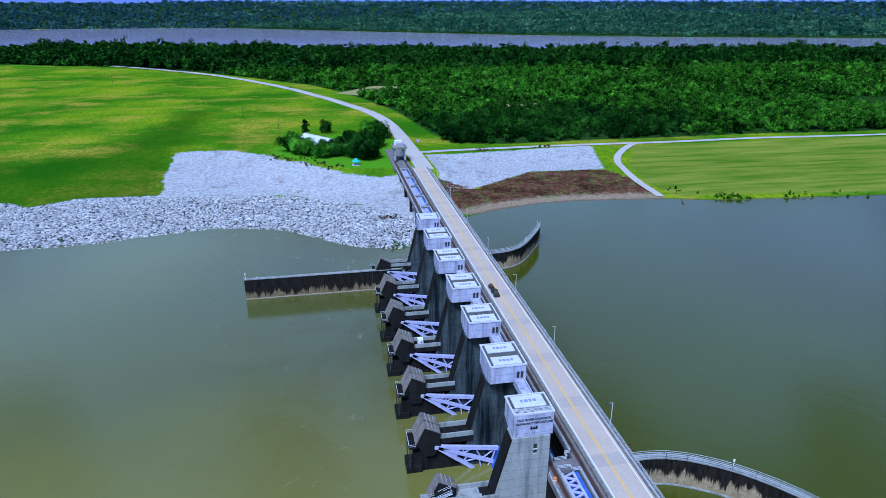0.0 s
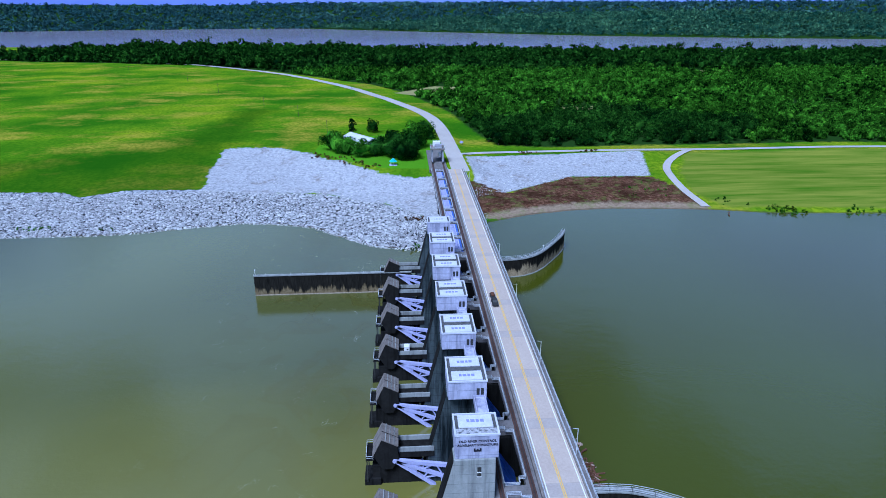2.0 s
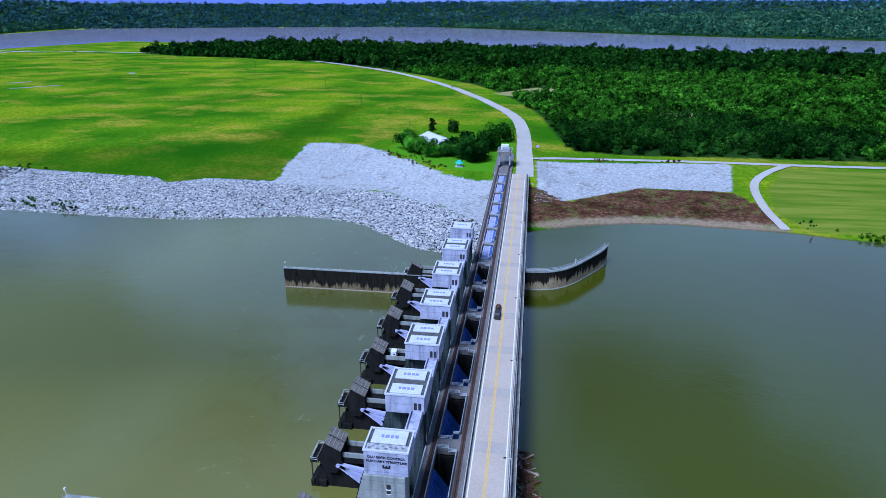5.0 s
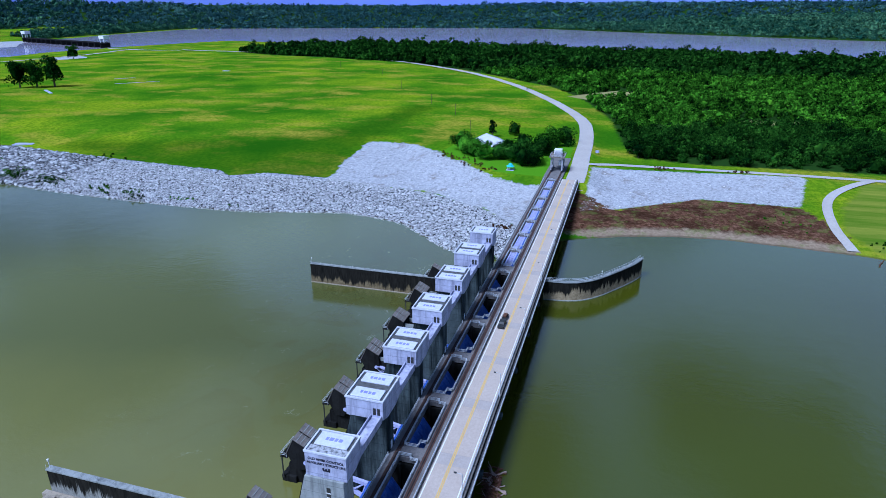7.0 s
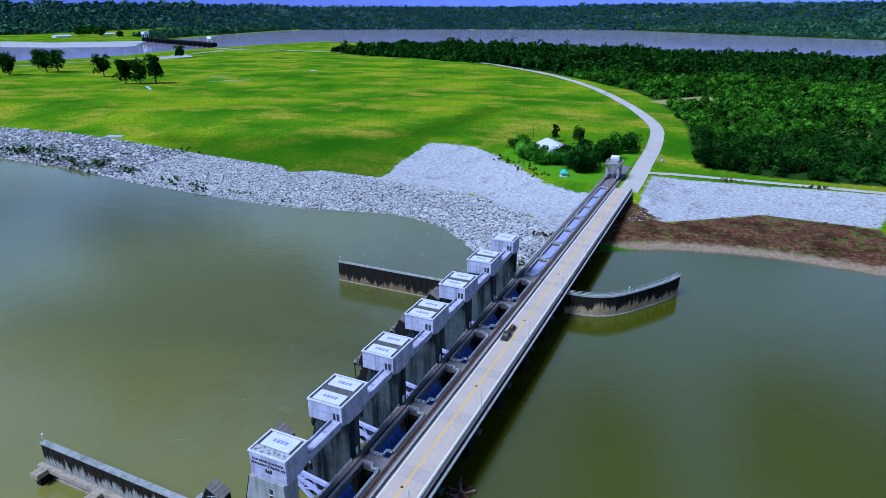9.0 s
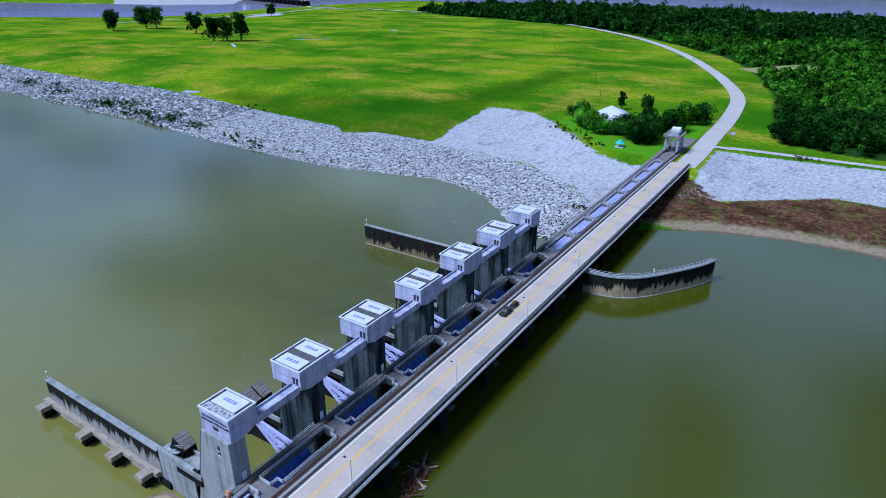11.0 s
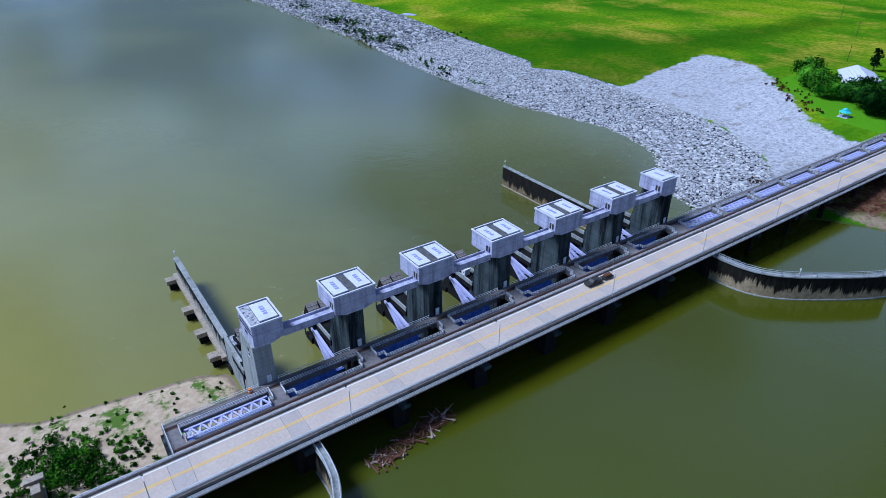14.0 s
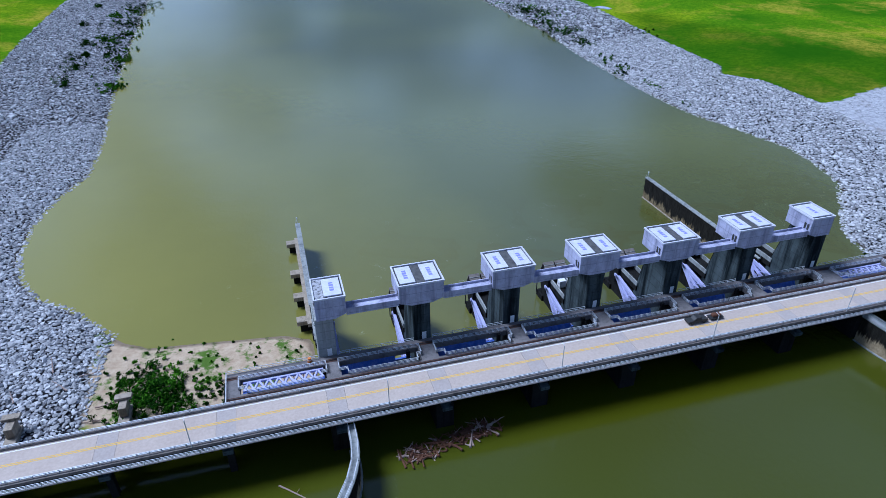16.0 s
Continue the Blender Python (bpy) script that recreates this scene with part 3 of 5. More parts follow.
upper = raw_mesh("water", [(-700, -4900, UPSTREAM), (1200, -4900, UPSTREAM), (1200, -9.0, UPSTREAM), (-700, -9.0, UPSTREAM)], [(0, 1, 2, 3)], WATER_UP)
tagged(upper, "still olive-green water above the dam", "water", kind="structure")
river = raw_mesh("water", [(1200, -4900, 0), (7300, -4900, 0), (7300, 6500, 0), (700, 6500, 0), (700, -9.0, 0), (1200, -9.0, 0)], [(0, 1, 2, 3, 4, 5)], RIVER_SKY_TINT)
tagged(river, "wide river beyond the woods, sky reflection put into its colour", "water", kind="structure")


def ribbon(name, line, width, lift, mat, crown=0.0, base=None):
    """A strip of paving along a line, a little above the ground."""
    d = np.gradient(line, axis=0)
    d /= np.linalg.norm(d, axis=1)[:, None]
    nrm = np.stack([-d[:, 1], d[:, 0]], 1)
    rows = []
    for u in (-1.0, -0.5, 0.0, 0.5, 1.0):
        q = line + nrm * (u * width / 2)
        z = height(q[:, 0], q[:, 1]) if base is None else np.full(len(q), base)
        rows.append(np.c_[q, np.maximum(z, height(line[:, 0], line[:, 1]) if base is None else z) + lift])
    v = np.stack(rows, 1).reshape(-1, 3)
    k = 5
    f = [(i * k + j, i * k + j + 1, (i + 1) * k + j + 1, (i + 1) * k + j) for i in range(len(line) - 1) for j in range(k - 1)]
    return raw_mesh(name, v, np.array(f)[:, ::-1], mat, True)


tagged(ribbon("road", ROAD_LINE, 11.5, 0.3, ASPHALT), "pale grey two-lane levee road curving over grass", "road", kind="structure")
tagged(ribbon("road", SIDE_LINE, 6.0, 0.25, ASPHALT), "narrow pale gravel levee road", "road", kind="structure")
tagged(ribbon("road", TRACK_LINE, 5.0, 0.35, ASPHALT), "pale gravel track down to the water", "road", kind="structure")

tagged(ribbon("road", smooth_line(WEST_ROAD, 12), 12.0, 0.5, ASPHALT), "pale levee road beside the side channel", "road", kind="structure")


# ---- the dam ----
BAY = 23.16
PIERS = [BAY * k for k in range(7)]
DECK_Z = 14.4


def rail_line(parent, pts, height_=1.05, rails=(0.45, 0.95), gap=2.6, size=0.09, name="railing", mat=None):
    """Rails and posts along a line of corner points, as one railing part."""
    bm = bmesh.new()
    for p, q in zip(pts[:-1], pts[1:]):
        p, q = Vector(p), Vector(q)
        for h in rails:
            bar(bm, p + Vector((0, 0, h)), q + Vector((0, 0, h)), size)
        k = max(1, round((q - p).length / gap))
        for i in range(k + 1):
            c = p.lerp(q, i / k)
            bar(bm, c, c + Vector((0, 0, height_)), size)
    return part(name, bm, mat or GALVANISED, parent)


def word_bars(bm, x0, x1, y, z, words, size):
    at = x0
    for w in words:
        box(bm, at, at + w, y - size / 2, y + size / 2, z, z + 0.012)
        at += w + 0.3


def lettering(name, text, size, m, mat, parent, label=""):
    c = bpy.data.curves.new(name, "FONT")
    c.body, c.size, c.align_x, c.extrude, c.offset = text, size, "CENTER", 0.015, 0.03
    tmp = bpy.data.objects.new(name, c)
    me = bpy.data.meshes.new_from_object(tmp)
    bpy.data.objects.remove(tmp)
    me.materials.append(mat)
    ob = new(name, me)
    ob.parent = parent
    ob.matrix_parent_inverse = parent.matrix_basis.inverted()
    ob.matrix_basis = m
    if label:
        ob["label"] = label
    return ob


def tower(k):
    """A gate pier with its machine house."""
    c = PIERS[k]
    x0, x1 = (c - 1.7, c + 5.3) if k == 0 else (c - 5.1, c + 2.1) if k == 6 else (c - 5.45, c + 5.45)
    end = k in (0, 6)
    t = thing("gate_tower", "streaked grey concrete gate pier carrying a pale %s machine house" % ("narrow" if end else "square"), "gate tower", (c, 4, 0), "gate towers of the dam")
    bm = bmesh.new()
    prism(bm, [(0.6, -4), (0.6, 25.3), (9.2, 25.3), (15.5, 0.0), (16.4, -4)], "x", c - 2.13, c + 2.13)
    # The first pier gets the lighter concrete, the other six the darker one.
    pier = part("pier", bm, CONCRETE_MID if k == 0 else CONCRETE, t, "stained concrete pier with pour lines", 0.08)
    # Side darkness is put into the colour: near-black slab over the downstream slope.
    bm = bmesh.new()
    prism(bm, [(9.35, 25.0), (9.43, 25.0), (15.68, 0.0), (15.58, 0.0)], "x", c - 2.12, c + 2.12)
    part("downstream_face", bm, CONCRETE_DARK, t, "near-black sloping downstream face")
    # machine house with chamfered underside towards the bays
    bm = bmesh.new()
    lo = 1.0
    prof = [(x0, 25.3 + (0 if x0 > c - 3 else lo)), (c - 2.6 if x0 < c - 3 else x0, 25.3), (c + 2.6 if x1 > c + 3 else x1, 25.3), (x1, 25.3 + (0 if x1 < c + 3 else lo)), (x1, 30.9), (x0, 30.9)]
    clean = [p for i, p in enumerate(prof) if p != prof[i - 1]]
    prism(bm, clean, "y", 0.0, 9.0)
    house = part("machine_house", bm, CONCRETE_PALE, t, "pale weathered concrete box", 0.05)
    bm = bmesh.new()
    for d in ((x0 - .15, x1 + .15, -.15, .2, 30.9, 31.3), (x0 - .15, x1 + .15, 8.8, 9.15, 30.9, 31.3), (x0 - .15, x0 + .2, .2, 8.8, 30.9, 31.3), (x1 - .2, x1 + .15, .2, 8.8, 30.9, 31.3)):
        box(bm, *d)
    part("roof_rim", bm, ROOF_PANEL, t)
    boxes("roof", ROOF_DARK, t, (x0 + .2, x1 - .2, .2, 8.8, 30.9, 31.0), label="dirty grey roof membrane")
    if k == 0:
        boxes("roof_patch", ROOF_STAINED, t, (x0 + .2, x0 + 2.3, .2, 8.8, 31.0, 31.02), label="pale roof edge with black stains")
    spans = [(x0 + 2.4, x1 - .5)] if k == 0 else [(x0 + .6, x1 - .7)] if k == 6 else [(x0 + .6, c - 1.15), (c + 1.15, x1 - .6)]
    for a, b in spans:
        lid = boxes("hatch_cover", ROOF_PANEL, t, (a, b, .9, 8.1, 31.0, 31.32), label="white raised roof hatch cover", bevel=0.05)
        bm = bmesh.new()
        at = 2.7
        for w in (0.8, 0.65, 0.9, 0.6):
            box(bm, (a + b) / 2 - .5, (a + b) / 2 + .5, at, at + w, 31.325, 31.335)
            at += w + 0.22
        part("marking", bm, BARS, lid)
    # doors and windows
    if not end or k == 6:
        bm = bmesh.new()
        for a in (0.7, 1.7):
            box(bm, x0 - 0.03, x0 + 0.1, a, a + 0.7, 27.4, 29.2)
        part("window", bm, BLACK_STEEL, t)
    boxes("door", WHITE, t, (c - 0.1, c + 1.0, 0.53, 0.62, DECK_Z, DECK_Z + 2.1), label="pale steel door at deck level")
    if k == 0:
        turn = Matrix(((0, 0, -1, 0), (-1, 0, 0, 0), (0, 1, 0, 0), (0, 0, 0, 1)))
        for line, z in (("OLD RIVER CONTROL", 29.3), ("AUXILIARY STRUCTURE", 28.35)):
            lettering("sign_letters", line, 0.78, Matrix.Translation((x0 - 0.02, 4.4, z)) @ turn, INK, t, "black raised capital letters")
        bm = bmesh.new()
        for d in ((3.6, 5.2, 27.0, 27.35), (3.6, 3.95, 27.35, 27.8), (4.22, 4.58, 27.35, 27.65), (4.85, 5.2, 27.35, 27.8)):
            box(bm, x0 - 0.06, x0, *d)
        part("emblem", bm, INK, t, "small black castle-like emblem")
        boxes("window", BLACK_STEEL, t, (c - 2.2, c - 2.0, 3.6, 4.4, 21.0, 23.4))
        boxes("window_sill", WHITE, t, (c - 2.25, c - 2.1, 3.55, 4.45, 22.0, 22.2))
        boxes("window_sill", WHITE, t, (c - 2.25, c - 2.1, 3.55, 4.45, 20.9, 21.05))
    return t


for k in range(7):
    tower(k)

# walkways between the machine houses
for k in range(6):
    a = PIERS[k] + (5.3 if k == 0 else 5.45)
    b = PIERS[k + 1] - (5.1 if k == 5 else 5.45)
    t = thing("service_walkway", "pale concrete service walkway spanning between machine houses", "walkway", (a, 1.6, 26.6), "walkways between machine houses")
    boxes("walkway_floor", CONCRETE_PALE, t, (a + .02, b - .02, 0.6, 2.9, 26.4, 26.8))
    boxes("walkway_girder", CONCRETE_PALE, t, (a + .02, b - .02, 0.35, 0.6, 25.6, 27.4), (a + .02, b - .02, 2.9, 3.15, 25.6, 27.4))


def trunnion(k):
    """The low downstream end of a pier with the sloped trunnion cover."""
    c = PIERS[k]
    t = thing("trunnion_block", "dark concrete trunnion block with a tilted cover", "trunnion block", (c, 22, 0), "trunnion blocks")
    w = 2.05
    # Plinth, platform and cover sides are near black, lids and parapets paler.
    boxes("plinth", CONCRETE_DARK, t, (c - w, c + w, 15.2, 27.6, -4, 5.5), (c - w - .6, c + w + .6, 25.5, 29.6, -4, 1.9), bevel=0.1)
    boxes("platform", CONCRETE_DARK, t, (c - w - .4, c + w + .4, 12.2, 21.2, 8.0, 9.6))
    boxes("parapet", CONCRETE_MID, t, (c - w - .4, c - w, 12.2, 21.2, 9.6, 10.9), (c + w, c + w + .4, 12.2, 21.2, 9.6, 10.9))
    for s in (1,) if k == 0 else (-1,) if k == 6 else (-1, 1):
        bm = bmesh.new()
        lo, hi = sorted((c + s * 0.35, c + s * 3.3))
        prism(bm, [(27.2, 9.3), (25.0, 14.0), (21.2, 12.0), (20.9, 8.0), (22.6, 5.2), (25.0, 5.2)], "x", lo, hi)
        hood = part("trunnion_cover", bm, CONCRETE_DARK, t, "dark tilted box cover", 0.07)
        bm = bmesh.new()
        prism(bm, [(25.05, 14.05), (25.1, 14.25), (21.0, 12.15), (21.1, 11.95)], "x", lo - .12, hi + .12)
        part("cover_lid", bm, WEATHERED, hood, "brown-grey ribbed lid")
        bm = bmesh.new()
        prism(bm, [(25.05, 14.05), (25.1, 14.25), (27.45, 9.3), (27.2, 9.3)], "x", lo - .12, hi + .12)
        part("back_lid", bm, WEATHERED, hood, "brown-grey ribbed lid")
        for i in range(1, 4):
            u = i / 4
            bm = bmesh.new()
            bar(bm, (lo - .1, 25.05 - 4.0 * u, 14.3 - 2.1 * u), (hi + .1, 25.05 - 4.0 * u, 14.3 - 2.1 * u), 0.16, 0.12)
            part("cover_rib", bm, CONCRETE_MID, hood)
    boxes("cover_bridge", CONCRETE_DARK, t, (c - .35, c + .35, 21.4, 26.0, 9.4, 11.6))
    if k == 0:
        return t
    rail_line(t, [(c - 3.2, 27.3, 8.2), (c - 3.2, 29.0, 8.2), (c + 3.2, 29.0, 8.2), (c + 3.2, 27.3, 8.2)], 1.1, (0.55, 1.05), 1.6, 0.08)
    boxes("access_platform", CONCRETE_DARK, t, (c - 3.3, c + 3.3, 27.0, 29.1, 8.0, 8.2))
    for x in (c - 3.0, c + 3.0):
        bm = bmesh.new()
        bar(bm, (x, 28.8, 1.5), (x, 28.8, 8.0), 0.25)
        part("platform_post", bm, BLACK_STEEL, t)
    return t


for k in range(7):
    trunnion(k)


def tainter_gate(k):
    """A radial gate: curved skin, and a lattice arm beside each pier."""
    a, b = PIERS[k] + 2.3, PIERS[k + 1] - 2.3
    t = thing("radial_gate", "steel radial gate with pale violet lattice arms", "sluice gate", ((a + b) / 2, 6, 0), "radial gates")
    cy, cz, r = 22.0, 7.7, 17.0
    arc = [(cy - r * math.cos(radians(d)), cz + r * math.sin(radians(d))) for d in range(-44, -5, 4)]
    back = [(cy - (r - 0.5) * math.cos(radians(d)), cz + (r - 0.5) * math.sin(radians(d))) for d in range(-8, -45, -4)]
    bm = bmesh.new()
    prism(bm, arc + back, "x", a, b)
    part("gate_skin", bm, BLUE_STEEL, t, "blue curved steel skin plate")
    for s in (a + 0.75, b - 0.75):
        bm = bmesh.new()
        ends = []
        for d in (-9, -24, -39):
            e = (s, cy - (r - 0.5) * math.cos(radians(d)), cz + (r - 0.5) * math.sin(radians(d)))
            ends.append(Vector(e))
            bar(bm, (s, cy, cz), e, 0.8, 1.0 if d == -9 else 0.85)
        hub = Vector((s, cy, cz))
        for u, p, v, q in ((.45, 0, .45, 1), (.45, 1, .62, 0), (.62, 0, .8, 1), (.8, 1, .97, 0), (.55, 1, .55, 2), (.55, 2, .75, 1), (.75, 1, .95, 2), (.97, 0, .97, 1), (.97, 1, .97, 2)):
            bar(bm, hub.lerp(ends[p], u), hub.lerp(ends[q], v), 0.3)
        gusset = [hub.lerp(ends[0], .02), hub.lerp(ends[0], .42), hub.lerp(ends[1], .36), hub.lerp(ends[2], .42)]
        prism(bm, [(v.y, v.z) for v in gusset], "x", s - .18, s + .18)
        part("gate_arm", bm, PAINT_PALE, t, "pale violet steel lattice arm")
        bm = bmesh.new()
        bar(bm, (s - 0.55, cy, cz), (s + 0.55, cy, cz), 1.1, 1.1, 12)
        part("trunnion_hub", bm, PAINT_PALE, t)
    return t


for k in range(6):
    tainter_gate(k)

# ---- service deck ----
deck = thing("service_deck", "grey concrete service deck with open gate slots beside the road", "deck", (0, -5, DECK_Z), kind="structure")
PITS = [(-20.3, -1.2)] + [(PIERS[k] + 2.2, PIERS[k + 1] - 2.0) for k in range(6)] + [(143.5 + 21.0 * i, 143.5 + 21.0 * i + 17.8) for i in range(7)]
DX0, DX1 = -23.5, 291.0
strips = [(DX0, DX1, -2.3, 0.5, DECK_Z - 1.4, DECK_Z), (DX0, DX1, -9.55, -7.0, DECK_Z - 1.4, DECK_Z)]
edge = [DX0] + [v for p in PITS for v in p] + [DX1]
for a, b in zip(edge[0::2], edge[1::2]):
    strips.append((a, b, -7.0, -2.3, DECK_Z - 1.4, DECK_Z))
for d in strips:
    boxes("deck_slab", DECK_GREY, deck, d)
for y in (-1.3, -8.3):
    boxes("crane_rail_bed", RUST, deck, (DX0 + .3, DX1 + 24, y - 0.55, y + 0.55, DECK_Z, DECK_Z + 0.05), label="rusty brown strip with the crane rail")
    boxes("crane_rail", BLACK_STEEL, deck, (DX0 + .3, DX1 + 24, y - 0.06, y + 0.06, DECK_Z + .05, DECK_Z + 0.2))
for a, b in PITS:
    z = DECK_Z
    rail_line(deck, [(a + 1.6, -7.15, z), (a + 1.6, -5.6, z), (a - 0.3, -5.6, z), (a - 0.3, -2.15, z), (b + 0.3, -2.15, z), (b + 0.3, -5.2, z), (b - 0.9, -5.2, z), (b - 0.9, -7.15, z), (a + 1.6, -7.15, z)], rails=(0.35, 0.7, 1.05), gap=2.4, size=0.11)
runs = [(DX0 + .2, -2.4)] + [(PIERS[k] + 2.4, PIERS[k + 1] - 2.4) for k in range(6)] + [(141.5, DX1)]
for a, b in runs:
    rail_line(deck, [(a, 0.35, DECK_Z), (b, 0.35, DECK_Z)], gap=2.6)
rail_line(deck, [(DX0 + .2, .35, DECK_Z), (DX0 + .2, -9.5, DECK_Z)])


def slot_truss(a, b, group):
    """A maintenance bulkhead with a lattice top, stored in a slot."""
    t = thing("bulkhead_truss", "pale blue-violet steel lattice bulkhead stored in its slot", "bulkhead", (a, -4.2, 11), group)
    boxes("skin_plate", BLUE_STEEL, t, (a + .5, b - .5, -6.75, -5.9, 10.5, 13.9), label="blue-violet steel skin plate")
    boxes("bottom_plate", BLUE_STEEL, t, (a + .5, b - .5, -5.9, -2.8, 11.6, 11.8))
    bm = bmesh.new()
    for y in (-5.6, -3.0):
        bar(bm, (a + .5, y, 13.8), (b - .5, y, 13.8), 0.5)
    k = 8
    for i in range(k):
        xa, xb = a + .7 + (b - a - 1.4) * i / k, a + .7 + (b - a - 1.4) * (i + 1) / k
        bar(bm, (xa, -5.6, 13.8), ((xa + xb) / 2, -3.0, 13.8), 0.4)
        bar(bm, ((xa + xb) / 2, -3.0, 13.8), (xb, -5.6, 13.8), 0.4)
        bar(bm, (xa, -3.0, 13.8), (xa, -3.0, 10.6), 0.2)
    part("lattice", bm, PAINT_PALE, t)


for i, (a, b) in enumerate(PITS):
    if 1 <= i <= 6:
        t = thing("gate_bulkhead", "deep blue painted steel panel down in a gate slot", "bulkhead", (a, -4, 6), "blue panels in the slots")
        e = a + 0.7 * (b - a)
        bm = bmesh.new()
        prism(bm, [(-2.6, 13.2), (-2.35, 13.2), (-6.6, 7.0), (-6.85, 7.0)], "x", a + .1, e)
        panel = part("panel", bm, BLUE_STEEL, t, "sloping blue steel face")
        for j in range(6):
            x = a + .6 + (e - a - 1.2) * j / 5
            bm = bmesh.new()
            bar(bm, (x, -2.7, 13.25), (x, -6.75, 7.25), 0.14)
            part("stiffener", bm, BLUE_STEEL, panel)
        t = thing("guide_column", "dark weathered steel guide column in the slot", "column", (b - 2.6, -3.4, 5), "guide columns")
        boxes("shaft", CONCRETE_DARK, t, (b - 3.0, b - 2.2, -3.6, -2.9, 0, DECK_Z + 0.3))
    else:
        slot_truss(a, b, "bulkhead trusses")

# ---- road bridge ----
RY0, RY1, RZ = -19.5, -10.5, 14.6
bridge = thing("road_bridge", "pale concrete two-lane road bridge along the dam", "bridge", (80, -18.5, RZ), kind="structure")
X0, X1 = -150.0, 291.0
# Shade below the deck is put into the girders' near-black colour.
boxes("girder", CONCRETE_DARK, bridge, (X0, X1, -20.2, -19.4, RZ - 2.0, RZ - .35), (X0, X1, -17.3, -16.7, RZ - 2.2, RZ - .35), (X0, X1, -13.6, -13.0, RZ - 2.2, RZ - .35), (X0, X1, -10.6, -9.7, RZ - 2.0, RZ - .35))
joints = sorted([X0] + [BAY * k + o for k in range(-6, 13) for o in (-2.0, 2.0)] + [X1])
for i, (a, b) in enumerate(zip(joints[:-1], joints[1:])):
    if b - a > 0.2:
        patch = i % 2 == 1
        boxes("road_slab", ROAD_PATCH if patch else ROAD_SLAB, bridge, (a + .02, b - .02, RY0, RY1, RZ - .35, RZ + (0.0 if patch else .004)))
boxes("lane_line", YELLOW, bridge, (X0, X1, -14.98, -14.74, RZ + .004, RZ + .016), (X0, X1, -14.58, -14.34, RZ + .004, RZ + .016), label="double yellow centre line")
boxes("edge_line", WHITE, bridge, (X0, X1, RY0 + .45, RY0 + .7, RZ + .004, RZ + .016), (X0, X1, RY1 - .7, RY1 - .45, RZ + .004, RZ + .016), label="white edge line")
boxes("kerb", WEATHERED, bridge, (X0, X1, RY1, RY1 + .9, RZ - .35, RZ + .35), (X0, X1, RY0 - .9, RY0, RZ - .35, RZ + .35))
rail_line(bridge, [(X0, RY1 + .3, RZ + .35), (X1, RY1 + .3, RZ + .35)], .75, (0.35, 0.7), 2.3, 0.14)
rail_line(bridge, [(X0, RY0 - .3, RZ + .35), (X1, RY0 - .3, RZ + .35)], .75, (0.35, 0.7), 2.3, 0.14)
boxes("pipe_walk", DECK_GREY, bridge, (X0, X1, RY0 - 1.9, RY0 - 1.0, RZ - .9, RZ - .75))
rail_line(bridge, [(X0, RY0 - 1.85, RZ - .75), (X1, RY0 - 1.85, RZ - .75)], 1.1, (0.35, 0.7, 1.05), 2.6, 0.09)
# Pier walls and columns get the same near-black colour for deck shade.
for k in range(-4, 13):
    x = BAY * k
    t = thing("bridge_pier", "concrete bridge pier, coloured near black for the deck's shade", "bridge pier", (x, -15, 0), "bridge piers")
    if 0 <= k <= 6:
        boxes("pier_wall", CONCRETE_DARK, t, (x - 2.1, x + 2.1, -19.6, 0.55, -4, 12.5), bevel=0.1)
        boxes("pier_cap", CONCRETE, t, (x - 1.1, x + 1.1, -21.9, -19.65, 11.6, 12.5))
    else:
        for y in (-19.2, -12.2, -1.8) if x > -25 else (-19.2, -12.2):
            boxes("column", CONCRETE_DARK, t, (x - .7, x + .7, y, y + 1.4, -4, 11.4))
        boxes("pier_cap", CONCRETE, t, (x - 1.0, x + 1.0, -21.0, -0.1 if x > -25 else -9.8, 11.4, 12.6))

for i in range(-1, 7):
    x = 10.6 + 40.2 * i
    t = thing("street_lamp", "slim grey street lamp on the bridge kerb", "street lamp", (x, RY0 - .7, RZ + .35), "bridge street lamps")
    bm = bmesh.new()
    bar(bm, (x, RY0 - .7, RZ + .35), (x, RY0 - .7, RZ + 7.6), 0.2, 0.2, 6)
    bar(bm, (x, RY0 - .7, RZ + 7.6), (x, RY0 + .7, RZ + 7.7), 0.12, 0.12, 6)
    part("pole", bm, GALVANISED, t)
    boxes("lamp_head", BLACK_STEEL, t, (x - .2, x + .2, RY0 + .5, RY0 + 1.1, RZ + 7.6, RZ + 7.8), bevel=0.03)


